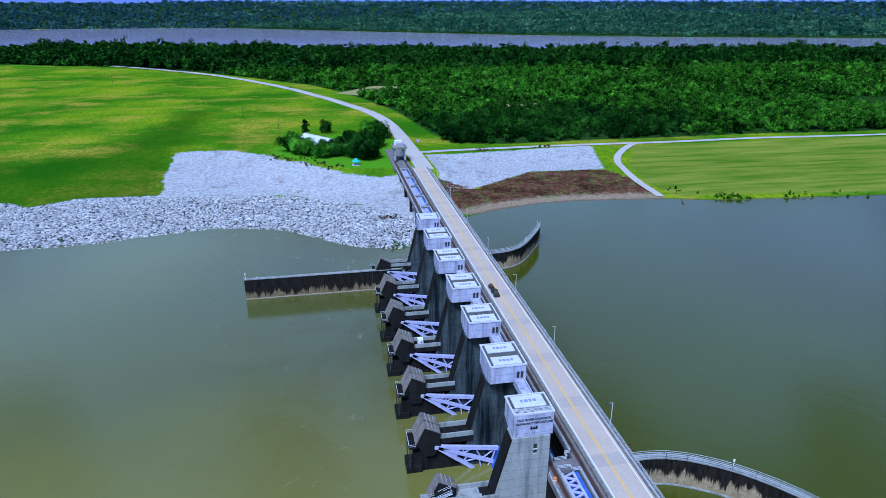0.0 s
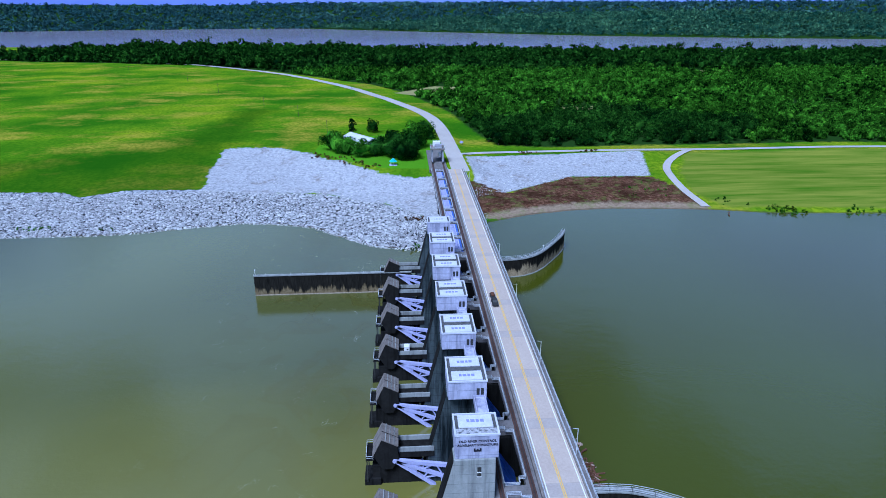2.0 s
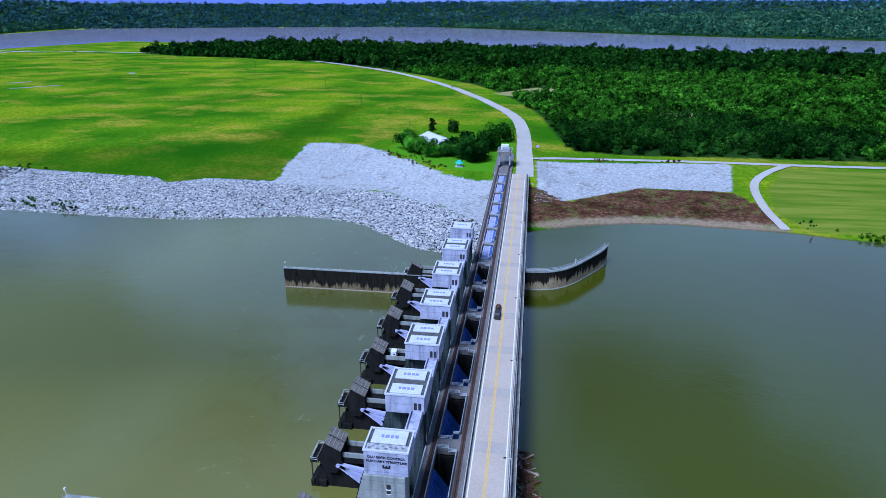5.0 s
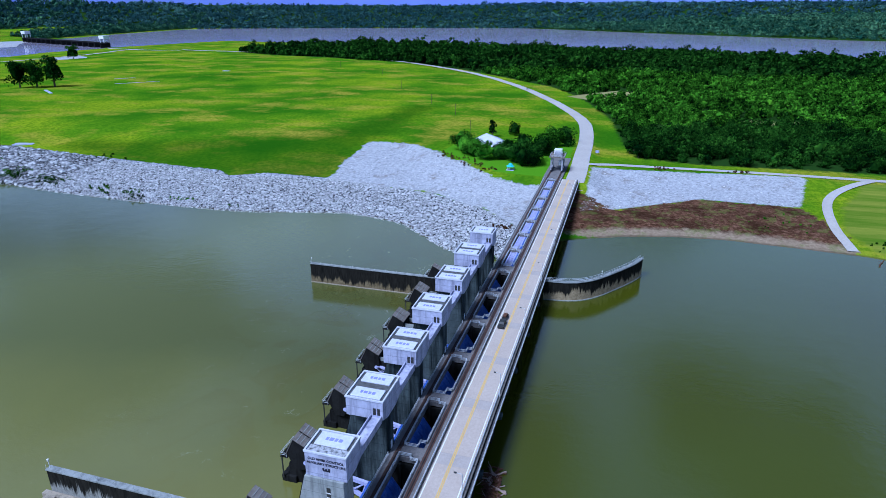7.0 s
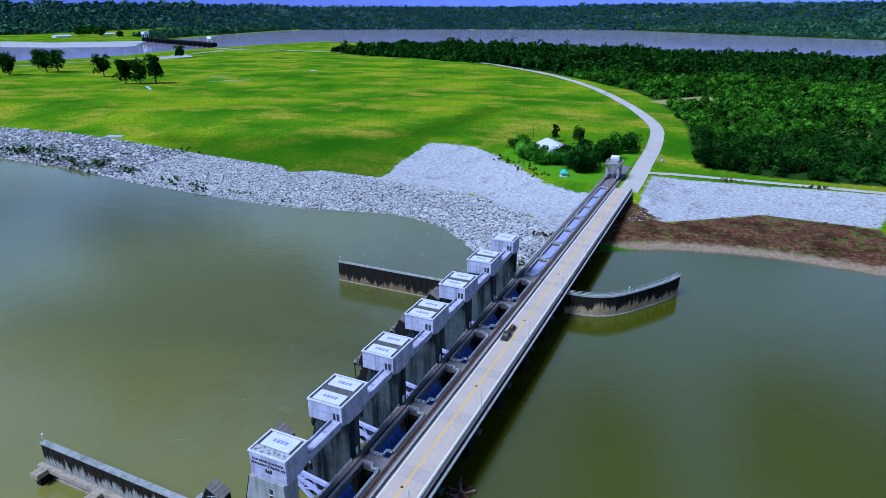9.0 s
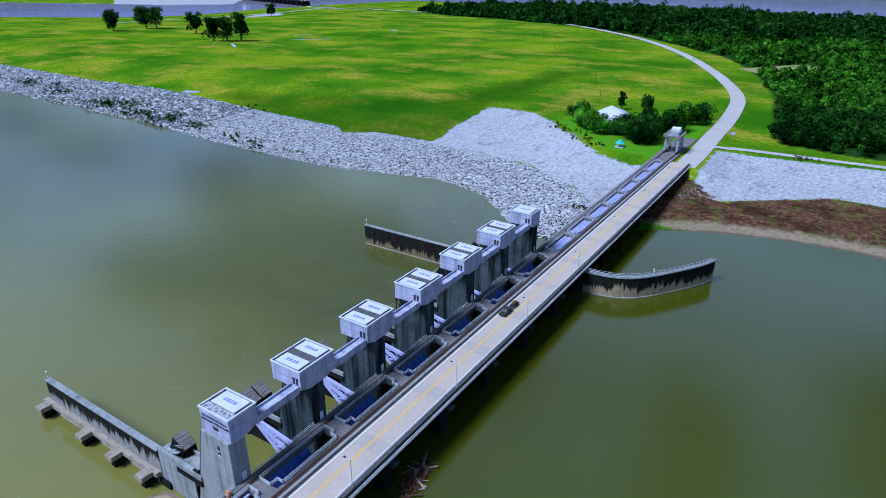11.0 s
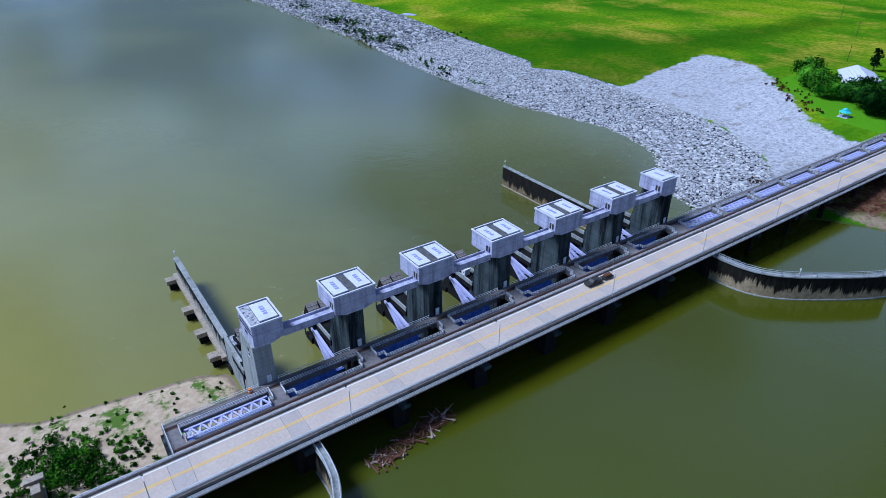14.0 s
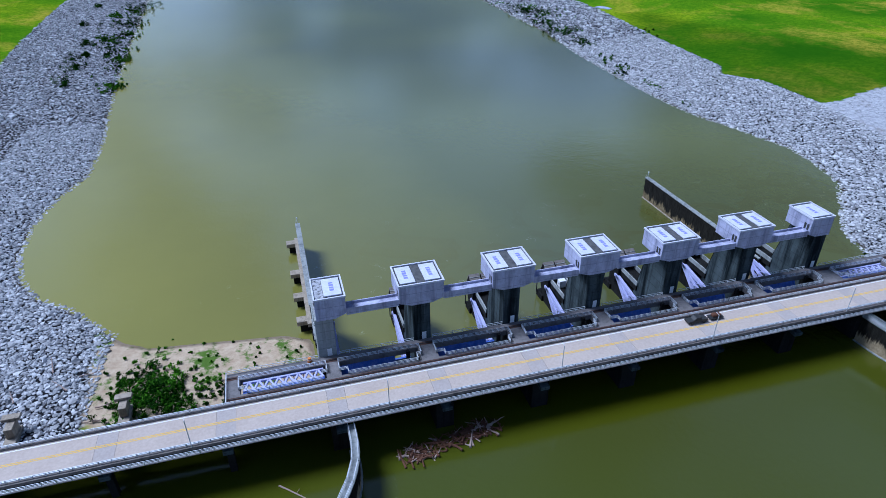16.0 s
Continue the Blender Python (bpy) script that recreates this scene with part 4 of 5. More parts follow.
def curved_wall(line, top, thick, name, label, mat=None, rails=True, base=UPSTREAM):
    t = thing(name, label, "wing wall", (line[0][0], line[0][1], 0), "wing walls")
    p = smooth_line(line, 2.5)
    d = np.gradient(p, axis=0)
    d /= np.linalg.norm(d, axis=1)[:, None]
    nrm = np.stack([-d[:, 1], d[:, 0]], 1)

    def sweep(off0, off1, z0, z1, nm, m, parent, label_=""):
        bm = bmesh.new()
        rings = []
        for q, e in zip(p, nrm):
            rings.append([bm.verts.new((*(q + e * o), z)) for o, z in ((off0, z0), (off1, z0), (off1, z1), (off0, z1))])
        for r, s in zip(rings[:-1], rings[1:]):
            for i in range(4):
                bm.faces.new((r[i], r[(i + 1) % 4], s[(i + 1) % 4], s[i]))
        bm.faces.new(rings[0]), bm.faces.new(rings[-1][::-1])
        return part(nm, bm, m, parent, label_)

    sweep(-thick / 2, thick / 2, -4, top - .35, "wall", mat or WALL_STAIN, t)
    sweep(-thick / 2 - .25, thick / 2 + .25, top - .35, top, "coping", CONCRETE_MID, t)
    sweep(-thick / 2 - .35, thick / 2 + .35, -4, base + 0.3, "footing", TAN if base == 0 else CONCRETE_MID, t)
    if rails:
        for o in (-thick / 2, thick / 2):
            rail_line(t, [(*(q + e * o), top) for q, e in zip(p[::2], nrm[::2])], gap=5)
    else:
        for q, e in zip(p[::2], nrm[::2]):
            bm = bmesh.new()
            foot = Vector((*(q + e * (thick / 2 - .1)), top - .02))
            bar(bm, foot, foot + Vector((0, 0, 1.0)), 0.07)
            part("post", bm, GALVANISED, t)
    bm = bmesh.new()
    tip = Vector((*(p[int(len(p) * .45)] if rails else p[-1] - d[-1] * .6), top - .02))
    bar(bm, tip, tip + Vector((0, 0, 2.0)), 0.16, sides=6)
    bar(bm, tip + Vector((0, 0, 2.0)), tip + Vector((0, 0, 2.5)), 0.5, sides=8)
    part("marker_light", bm, WHITE, t, "small white marker light on a post")
    return t


curved_wall([(138, -20.5), (138.3, -28), (140.5, -35), (146.5, -41.5), (156.5, -48.3), (164.5, -53.6), (171.5, -57), (175.5, -58.3)], 12.5, 1.3, "wing_wall", "curved stained concrete wing wall with railings in the water")
curved_wall([(2, -20.5), (2, -29), (-.5, -36), (-6, -44.5), (-14, -52), (-22, -57), (-32, -60)], 12.3, 1.3, "wing_wall", "curved stained concrete wing wall with railings in the water")
far_wall = curved_wall([(136.5, 16), (136.3, 40), (136, 83.4)], 8.9, 1.1, "training_wall", "long straight dark stained concrete training wall in the water", WALL_LOW, False, 0)
near_wall = curved_wall([(-1.7, 28.5), (-1.7, 40), (-1.7, 80.8)], 10.4, 1.1, "training_wall", "long straight concrete training wall with stepped footings", WALL_PALE, False, 0)
boxes("ledge", TAN, near_wall, (-3.5, -2.2, 29, 80.3, 2.6, 3.8))
for y in (31.8, 44.2, 57.6, 77.5):
    boxes("buttress", TAN, near_wall, (-6.4, -3.2, y - 1.4, y + 1.4, 2.4, 3.805), bevel=0.08)
    # Dark block added for the shadow gap beneath each slab.
    boxes("slab_shade_block", CONCRETE_DARK, near_wall, (-5.6, -2.2, y - .9, y + .9, -3, 2.4))

t = thing("abutment_block", "concrete end block with stairs beside the first gate pier", "abutment", (1, 22, 0))
boxes("block_wall", CONCRETE_MID, t, (-2.1, -1.3, 15.6, 29.0, -4, 11.0), (-1.3, 2.1, 15.6, 29.0, -4, 9.8), bevel=0.06)
bm = bmesh.new()
for i in range(9):
    box(bm, -1.1, 0.2, 26.5 - i * 0.55, 27.05 - i * 0.55, 9.8 + i * 0.2, 10.0 + i * 0.2)
part("stair", bm, GALVANISED, t)
rail_line(t, [(0.3, 27, 9.9), (0.3, 22.3, 11.8)], gap=1.5)
rail_line(t, [(-1.1, 27, 9.9), (-1.1, 22.3, 11.8)], gap=1.5)

t = thing("traffic_barrel", "small orange plastic traffic barrel on the deck", "barrel", (-4.5, 0.0, DECK_Z))
bm = bmesh.new()
bmesh.ops.create_cone(bm, cap_ends=True, segments=14, radius1=.5, radius2=.38, depth=1.1, matrix=Matrix.Translation((-4.5, -.25, DECK_Z + .55)))
part("barrel", bm, ORANGE, t)
bm = bmesh.new()
bmesh.ops.create_cone(bm, cap_ends=True, segments=14, radius1=.46, radius2=.44, depth=.16, matrix=Matrix.Translation((-4.5, -.25, DECK_Z + .6)))
part("reflective_band", bm, WHITE, t)

# Added wall, hidden below the deck, that stops sun and sky shining through.
sun_block_wall = thing("sun_block_wall", "unseen dark wall added below the deck to block the sun", "wall", (60, -9, 0), kind="structure")
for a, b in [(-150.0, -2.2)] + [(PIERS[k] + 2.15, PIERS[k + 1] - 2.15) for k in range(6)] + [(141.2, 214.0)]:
    boxes("wall_panel", CONCRETE_DARK, sun_block_wall, (a, b, -9.5, -9.05, -4, 12.3))


# ---- plants ----
def leaf_cloud(base, tall, wide, count, leaf, clumps, seed, low=0.25):
    """Triangles of foliage for many crowns at once: base (n, 3), crown height and radius (n), leaves to a crown."""
    rng = np.random.default_rng(seed)
    n = len(base)
    ang = rng.uniform(0, 2 * np.pi, (n, clumps))
    up = rng.uniform(low, 0.85, (n, clumps))
    reach = rng.uniform(0.15, 0.62, (n, clumps)) * np.sqrt(np.clip(1.15 - (up - 0.4) ** 2 * 2.2, 0.2, 1))
    cc = np.stack([np.cos(ang) * reach * wide[:, None], np.sin(ang) * reach * wide[:, None], up * tall[:, None]], -1)
    cr = rng.uniform(0.3, 0.52, (n, clumps)) * wide[:, None]
    pick = rng.integers(0, clumps, (n, count))
    rows = np.arange(n)[:, None]
    d = rng.normal(size=(n, count, 3))
    d[..., 2] = np.abs(d[..., 2]) * 1.1 - 0.35
    d /= np.linalg.norm(d, axis=-1, keepdims=True)
    at = base[:, None] + cc[rows, pick] + d * cr[rows, pick][..., None] * rng.uniform(0.75, 1.08, (n, count, 1))
    nrm = d + rng.normal(size=d.shape) * 0.45
    nrm /= np.linalg.norm(nrm, axis=-1, keepdims=True)
    u = np.cross(nrm, rng.normal(size=d.shape))
    u /= np.linalg.norm(u, axis=-1, keepdims=True)
    v = np.cross(nrm, u)
    s = leaf * rng.uniform(0.6, 1.3, (n, count, 1))
    tri = np.stack([at + u * s, at - u * s * 0.6 + v * s * 0.9, at - u * s * 0.5 - v * s * 0.85], 2)
    return tri.reshape(-1, 3)


ICO = [(0, 0, 1)] + [(0.894 * math.cos(radians(a)), 0.894 * math.sin(radians(a)), 0.447) for a in range(0, 360, 72)] + \
      [(0.894 * math.cos(radians(a + 36)), 0.894 * math.sin(radians(a + 36)), -0.447) for a in range(0, 360, 72)] + [(0, 0, -1)]
ICO_F = [(0, 1 + i, 1 + (i + 1) % 5) for i in range(5)] + [(1 + i, 6 + i, 1 + (i + 1) % 5) for i in range(5)] + \
        [(1 + (i + 1) % 5, 6 + i, 6 + (i + 1) % 5) for i in range(5)] + [(11, 6 + (i + 1) % 5, 6 + i) for i in range(5)]


def lumps_of(centres, radii, flat, seed, jag=0.25):
    """Rough twenty-sided lumps, joined: centres (n, 3), radii (n), flattening of z."""
    rng = np.random.default_rng(seed)
    n = len(centres)
    v = np.array(ICO)[None] * rng.uniform(1 - jag, 1 + jag, (n, 12, 1))
    v = v * (np.asarray(radii)[:, None, None] * rng.uniform(0.75, 1.3, (n, 1, 3)))
    v[..., 2] *= flat
    a = rng.uniform(0, 2 * np.pi, n)[:, None]
    x, y = v[..., 0] * np.cos(a) - v[..., 1] * np.sin(a), v[..., 0] * np.sin(a) + v[..., 1] * np.cos(a)
    v = np.stack([x, y, v[..., 2]], -1) + np.asarray(centres)[:, None]
    f = np.array(ICO_F)[None] + np.arange(n)[:, None, None] * 12
    return v.reshape(-1, 3), f.reshape(-1, 3)


def woods(name, label, area, spacing, tall, wide, count, leaf, clumps, mat, seed, keep=None, gaps=0.17):
    x0, y0 = np.min(area, 0)
    x1, y1 = np.max(area, 0)
    rng = np.random.default_rng(seed)
    X, Y = np.meshgrid(np.arange(x0, x1, spacing), np.arange(y0, y1, spacing))
    X = X.ravel() + rng.uniform(-0.65, 0.65, X.size) * spacing
    Y = Y.ravel() + rng.uniform(-0.65, 0.65, Y.size) * spacing
    ok = (sdist(X, Y, area) > 2) & (rng.random(X.size) > gaps)
    for c in CLEARINGS:
        ok &= sdist(X, Y, c) < -3
    if keep is not None:
        ok &= keep(X, Y)
    X, Y = X[ok], Y[ok]
    size = 0.8 + 0.35 * np.sin(X / 53 + 1.7 * np.sin(Y / 71)) * np.sin(Y / 39) + rng.uniform(-0.38, 0.36, X.size) + 0.5 * (rng.random(X.size) < 0.1)
    H, R = tall * size, wide * (0.5 + 0.5 * size)
    base = np.stack([X, Y, height(X, Y) - 0.05 * H], 1)
    leaf_v = leaf_cloud(base, H, R, count, leaf, clumps, seed + 1, 0.12)
    v, f = leaf_v, np.arange(len(leaf_v)).reshape(-1, 3)
    if count >= 100:
        core_v, core_f = lumps_of(base + np.stack([0 * H, 0 * H, 0.4 * H], 1), R * 0.5, 1.0, seed + 2)
        v, f = np.vstack([leaf_v, core_v]), np.vstack([f, core_f + len(leaf_v)])
    return tagged(raw_mesh(name, v, f, mat), label, "woods", kind="stuff")


DARK_STAND = [(360, -50), (470, -40), (500, -90), (520, -170), (490, -250), (430, -300), (364, -240)]
woods("woodland", "dense dark green woods at the corner of the levee", FOREST, 8.5, 12.0, 6.6, 300, 0.8, 10, LEAF_DARK, 13, lambda x, y: (x < 560) & (sdist(x, y, DARK_STAND) >= 0))
woods("woodland", "dense green broadleaf woods beside the levee road", FOREST, 8.0, 10.5, 6.2, 260, 0.85, 9, LEAF, 11, lambda x, y: (x < 560) & (y > -560) & (sdist(x, y, DARK_STAND) < 0))
woods("woodland", "dense green broadleaf woods", FOREST, 10.5, 11.5, 8.2, 150, 1.35, 8, LEAF, 21, lambda x, y: (x >= 560) & (x < 980) & (y > -950))
woods("woodland", "dense dark broadleaf woods along the river bank", FOREST, 15.0, 19.0, 10.5, 110, 2.5, 6, LEAF_DARK, 31, lambda x, y: (x >= 980) & (x < 1700) & (y > -1450))
TALL_BELT = [(1090, 300), (1215, 590), (1262, 760), (1312, 885), (1420, 860), (1380, 640), (1280, 400), (1180, 200), (1330, -500), (1300, -1200), (1200, -1200), (1200, -500), (1020, 170)]
woods("woodland", "tall dark row of trees behind the levee road", TALL_BELT, 13.0, 24.0, 9.5, 150, 2.0, 7, LEAF_DARK, 36)
# Beyond the river the woods carry aerial haze in their leaf colour.
woods("woodland", "far flat woods beyond the river, haze put into their colour", FAR_BANK, 29.0, 20.0, 20.0, 36, 5.0, 5, LEAF_HAZE, 41, lambda x, y: np.hypot(x + 60, y + 30) < 4300, 0.06)
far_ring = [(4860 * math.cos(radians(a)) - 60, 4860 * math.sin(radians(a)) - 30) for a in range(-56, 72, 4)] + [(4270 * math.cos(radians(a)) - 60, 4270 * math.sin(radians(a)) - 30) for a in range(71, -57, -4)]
woods("woodland", "woods in the far distance, coloured blue-green for haze", far_ring, 28.0, 16.0, 22.0, 34, 5.5, 5, LEAF_MORE_HAZE, 45, gaps=0.03)
woods("woodland", "low woods on the point in the river", POINT_LAND, 22.0, 22.0, 14.0, 70, 3.5, 5, LEAF_HAZE, 51)
woods("woodland", "far woods behind the second dam", BACK_WOODS, 46.0, 26.0, 27.0, 44, 7.5, 5, LEAF_HAZE, 61)


def tree(x, y, tall, wide, mat, label, seed, count=900, leaf=0.55, group="trees on the grass"):
    z = float(height(x, y))
    t = thing("tree", label, "tree", (x, y, z), group)
    bm = bmesh.new()
    rnd = random.Random(seed)
    rings, lean = [], Vector((rnd.uniform(-.04, .04), rnd.uniform(-.04, .04), 1))
    for i in range(6):
        u = i / 5
        r = 0.035 * tall * (1 - 0.75 * u)
        c = lean * (u * 0.6 * tall)
        rings.append([bm.verts.new((x + c.x + r * math.cos(a * math.pi / 3), y + c.y + r * math.sin(a * math.pi / 3), z - .2 + c.z)) for a in range(6)])
    for r, s in zip(rings[:-1], rings[1:]):
        for i in range(6):
            bm.faces.new((r[i], r[(i + 1) % 6], s[(i + 1) % 6], s[i]))
    bm.faces.new(rings[-1])
    for i in range(6):
        a = rnd.uniform(0, 6.28)
        h = rnd.uniform(0.22, 0.5) * tall
        bar(bm, (x, y, z + h), (x + math.cos(a) * wide * .6, y + math.sin(a) * wide * .6, z + h + 0.22 * tall), 0.018 * tall, sides=5)
    part("trunk", bm, BARK, t)
    base = np.array([[x, y, z + 0.1 * tall]])
    lv = leaf_cloud(base, np.array([tall * 0.92]), np.array([wide]), count, leaf, 14, seed, 0.1)
    cv, cf = lumps_of(base + [[0, 0, 0.45 * tall]], [wide * 0.6], 0.9, seed)
    crown = raw_mesh("crown", np.vstack([lv, cv]), np.vstack([np.arange(len(lv)).reshape(-1, 3), cf + len(lv)]), mat)
    crown.parent = t
    crown.matrix_parent_inverse = t.matrix_basis.inverted()
    return t


for i, (x, y, h, w) in enumerate([(349, 66, 12, 7.5), (358, 72, 13, 7), (343, 58, 11, 7), (338, 38, 11, 7), (330, 26, 12, 8), (338, 14, 12, 8), (352, 22, 12, 8.5), (346, 34, 10, 6.5), (326, 12, 10, 6),
                                  (366, 8, 12, 8.5), (380, 14, 10, 7), (392, 6, 11, 7), (405, 10, 10, 6.5), (415, 0, 9.5, 6.5), (426, 43, 9, 5.5), (370, 26, 11, 6), (334, 48, 11, 7), (342, 24, 12, 8), (358, 12, 11, 7.5), (322, 20, 10, 6.5), (398, -2, 9, 6)]):
    tree(x, y, h * 1.05, w * 1.3, LEAF if i in (0, 1, 2, 9, 10, 11, 12, 16) else LEAF_DARK, "broad %s green tree beside the white-roofed house" % ("bright" if i in (0, 1, 2, 9, 10, 11, 12, 16) else "dark"), 100 + i, 1300, 0.6, "trees round the house")
tree(415, 60, 15, 4.2, LEAF_DARK, "tall narrow dark evergreen tree behind the house", 130, 900, 0.5, "trees round the house")
for i, (x, y, h, w) in enumerate([(585, 722, 26, 10), (598, 706, 28, 11), (575, 740, 24, 10), (640, 868, 24, 11), (648, 1020, 26, 13), (590, 1030, 24, 12), (655, 1000, 28, 11), (700, 1120, 22, 10), (1037, 1118, 18, 9)]):
    tree(x, y, h * 1.45, w * 1.6, LEAF_DARK, "dark round field tree standing on open grass", 140 + i, 1100, 1.5, "field trees")
for i, (x, y, h, w) in enumerate([(2233, 3152, 30, 22), (1870, 2585, 34, 24), (1881, 2563, 36, 26), (1891, 2541, 34, 24), (1904, 2514, 36, 26), (1866, 2437, 32, 22), (1898, 2367, 24, 18)]):
    tree(x, y, h, w, LEAF_DARK, "dark tree in a row beside far low buildings", 190 + i, 500, 3.0, "trees by the far buildings")
for i, (x, y, h, w) in enumerate([(376, -56, 11, 7), (380, -66, 12, 7), (374, -78, 10, 6), (388, -50, 11, 6), (420, -52, 9, 6), (440, -48, 8, 5)]):
    tree(x, y, h, w, LEAF_DARK, "dark roadside tree at the edge of the woods", 170 + i, 700, 0.6, "roadside trees")


def thicket(label, spots, seed, mat=LEAF_DARK, leaf=0.3, count=90, more=1.0):
    rng = np.random.default_rng(seed)
    pts = np.array([(x + rng.normal() * s, y + rng.normal() * s * 2.0, rng.uniform(0.6, 1.4) * r) for x, y, k, s, r in spots for _ in range(int(k * more))])
    base = np.stack([pts[:, 0], pts[:, 1], np.maximum(height(pts[:, 0], pts[:, 1]), 0) - 0.1], 1)
    v = leaf_cloud(base, pts[:, 2] * 1.5, pts[:, 2], count, leaf, 6, seed, 0.1)
    return tagged(raw_mesh("shrubs", v, np.arange(len(v)).reshape(-1, 3), mat), label, "shrubs", kind="stuff")


thicket("dark shrubs growing among the bank stones", [(236, 330, 10, 4, 2.2), (234, 372, 12, 5, 2.4), (238, 405, 12, 5, 2.6), (241, 470, 14, 5, 2.6), (252, 560, 12, 6, 2.8), (258, 640, 12, 6, 3), (246, 720, 16, 8, 3),
         (250, 860, 16, 10, 3.2), (227, 280, 6, 3, 1.6), (222, 246, 4, 2, 1.3), (268, 600, 3, 2, 2.5), (244, 430, 6, 6, 1.6), (290, 340, 3, 6, 1.5)], 7, more=2.2)
thicket("dark shrubs on the opposite stone bank", [(-130, 328, 3, 2, 3.0), (-132, 352, 3, 2, 2.6), (-133, 385, 7, 3, 2.8), (-136, 430, 4, 3, 2.6), (-118, 440, 16, 6, 2.0), (-116, 520, 22, 7, 2.4), (-112, 400, 12, 5, 1.5), (-118, 620, 22, 8, 2.8)], 8, more=1.5)
thicket("bright green weeds along the water's edge", [(224, 215, 10, 2, 0.8), (222, 180, 4, 2, 0.9), (-106, 420, 30, 4, 0.9), (-104, 360, 24, 4, 0.8), (-110, 520, 30, 5, 1.0), (232, 420, 20, 3, 0.9), (186, 14, 8, 2, 0.9), (236, 520, 24, 4, 1.0), (240, 700, 30, 6, 1.2), (244, 373, 26, 4, 1.6), (256, 444, 40, 6, 1.8), (250, 474, 40, 7, 1.8), (226, 258, 14, 2, 1.0)], 9, LEAF, 0.3, 50)
thicket("green weeds on the sandbank", [(-46, 12, 60, 3.5, 1.5), (-40, 15, 46, 2.5, 1.3), (-37, 7, 40, 3, 1.0), (-34, 20, 20, 5, 0.35), (-51, 20, 30, 2, 0.6), (-30, 12, 20, 2, 0.7), (-46, 14, 16, 4, 1.2), (-40, 16, 14, 3, 1.2), (-35, 9, 12, 3, 0.9), (-44, 6, 12, 4, 0.9), (-28, 10, 6, 2, 0.7), (-18, 22, 5, 2, 0.5), (-54, 18, 8, 2, 0.7), (-8, 20, 6, 1.5, 0.4), (-33, 16, 6, 4, 0.5)], 10, LEAF, 0.25, 60)
thicket("dark green bushes massed on the sandbank", [(-45, 20, 34, 2.2, 1.2), (-42, 14, 26, 1.8, 1.1), (-38, 9, 16, 1.6, 0.9)], 14, LEAF_DARK, 0.25, 60)
thicket("bright green weeds along the opposite bank", [(-121, 588, 40, 4, 1.3), (-111, 475, 40, 4, 1.3), (-104, 392, 40, 4, 1.3), (-133, 561, 40, 4, 1.3), (-99, 314, 40, 4, 1.3), (-124, 457, 40, 4, 1.3)], 16, LEAF, 0.4, 50)
thicket("dark round bushes on the opposite bank", [(-136, 438, 8, 1.6, 2.2), (-129, 398, 8, 1.6, 2.2), (-127, 359, 8, 1.6, 2.2), (-125, 317, 8, 1.6, 2.2), (-152, 512, 8, 1.6, 2.2), (-155, 609, 8, 1.6, 2.2)], 18, LEAF_DARK, 0.4, 90)
thicket("green weeds and bushes on the dirt shore", [(219, -198, 26, 3, 1.2), (215, -236, 14, 3, 1.2), (258, -126, 14, 5, 0.6), (214, -272, 8, 3, 1.3), (236, -170, 10, 4, 0.7)], 12, LEAF, 0.3, 50)

thicket("brown dead weeds in patches on the gravel slope", [(340, 78, 10, 2.5, 1.0), (332, 66, 12, 2.5, 1.0), (318, 54, 14, 2.5, 1.0), (306, 38, 10, 2.5, 0.9), (222, 13, 16, 1.6, 0.9), (342, -70, 14, 1.5, 0.8), (343, -120, 16, 1.5, 0.8)], 15, LEAF_BROWN, 0.3, 45)


# ---- bank stones ----
def stones(label, area, n, size, seed, keep=None):
    rng = np.random.default_rng(seed)
    x0, y0 = np.min(area, 0)
    x1, y1 = np.max(area, 0)
    X, Y = rng.uniform(x0, x1, n * 14), rng.uniform(y0, y1, n * 14)
    ok = (sdist(X, Y, area) > 0.3) & (sdist(X, Y, CHANNEL) < 2.0)
    if keep is not None:
        ok &= keep(X, Y)
    X, Y = X[ok][:n], Y[ok][:n]
    r = size * np.exp(rng.normal(0, 0.3, len(X)))
    v, f = lumps_of(np.stack([X, Y, np.maximum(height(X, Y), -0.2) + 0.12 * r], 1), r, 0.6, seed + 1, 0.45)
    return tagged(raw_mesh("riprap_stones", v, f, ROCK), label, "stones", kind="stuff")


stones("heaped grey limestone blocks on the river bank", RIPRAP_LEFT, 25000, 0.48, 71, lambda x, y: (y < 330) & (y > -10))
stones("heaped grey limestone blocks along the bank", RIPRAP_LEFT, 9000, 0.95, 73, lambda x, y: y >= 330)
stones("heaped grey limestone blocks on the near bank", RIPRAP_NEAR, 25000, 0.41, 75, lambda x, y: (y < 240) & (x > -125))
stones("scattered limestone blocks on the near bank", RIPRAP_NEAR, 9000, 0.65, 77, lambda x, y: (y >= 240) & (y < 800))
stones("small pale stones spread on the gravel fan", FAN, 2500, 0.28, 79)
stones("small pale stones on the levee slope", GRAVEL_RIGHT, 1500, 0.28, 81)

# ---- abutment: crane, house, gazebo ----
AX, AZ = 309.0, 14.6
crane = thing("gantry_crane", "grey steel gantry crane parked at the end of the deck", "gantry crane", (AX + 6, -4.8, AZ))
for x in (AX, AX + 12):
    for y in (-8.3, -1.3):
        bm = bmesh.new()
        bar(bm, (x, y, AZ), (x + (1.2 if x == AX else -1.2), y, AZ + 9), 0.9, 0.9)
        part("leg", bm, STEEL_GREY, crane)
        boxes("wheel_bogie", BLACK_STEEL, crane, (x - 1.2, x + 1.2, y - .45, y + .45, AZ + .05, AZ + 1.0), bevel=.1)
bm = bmesh.new()
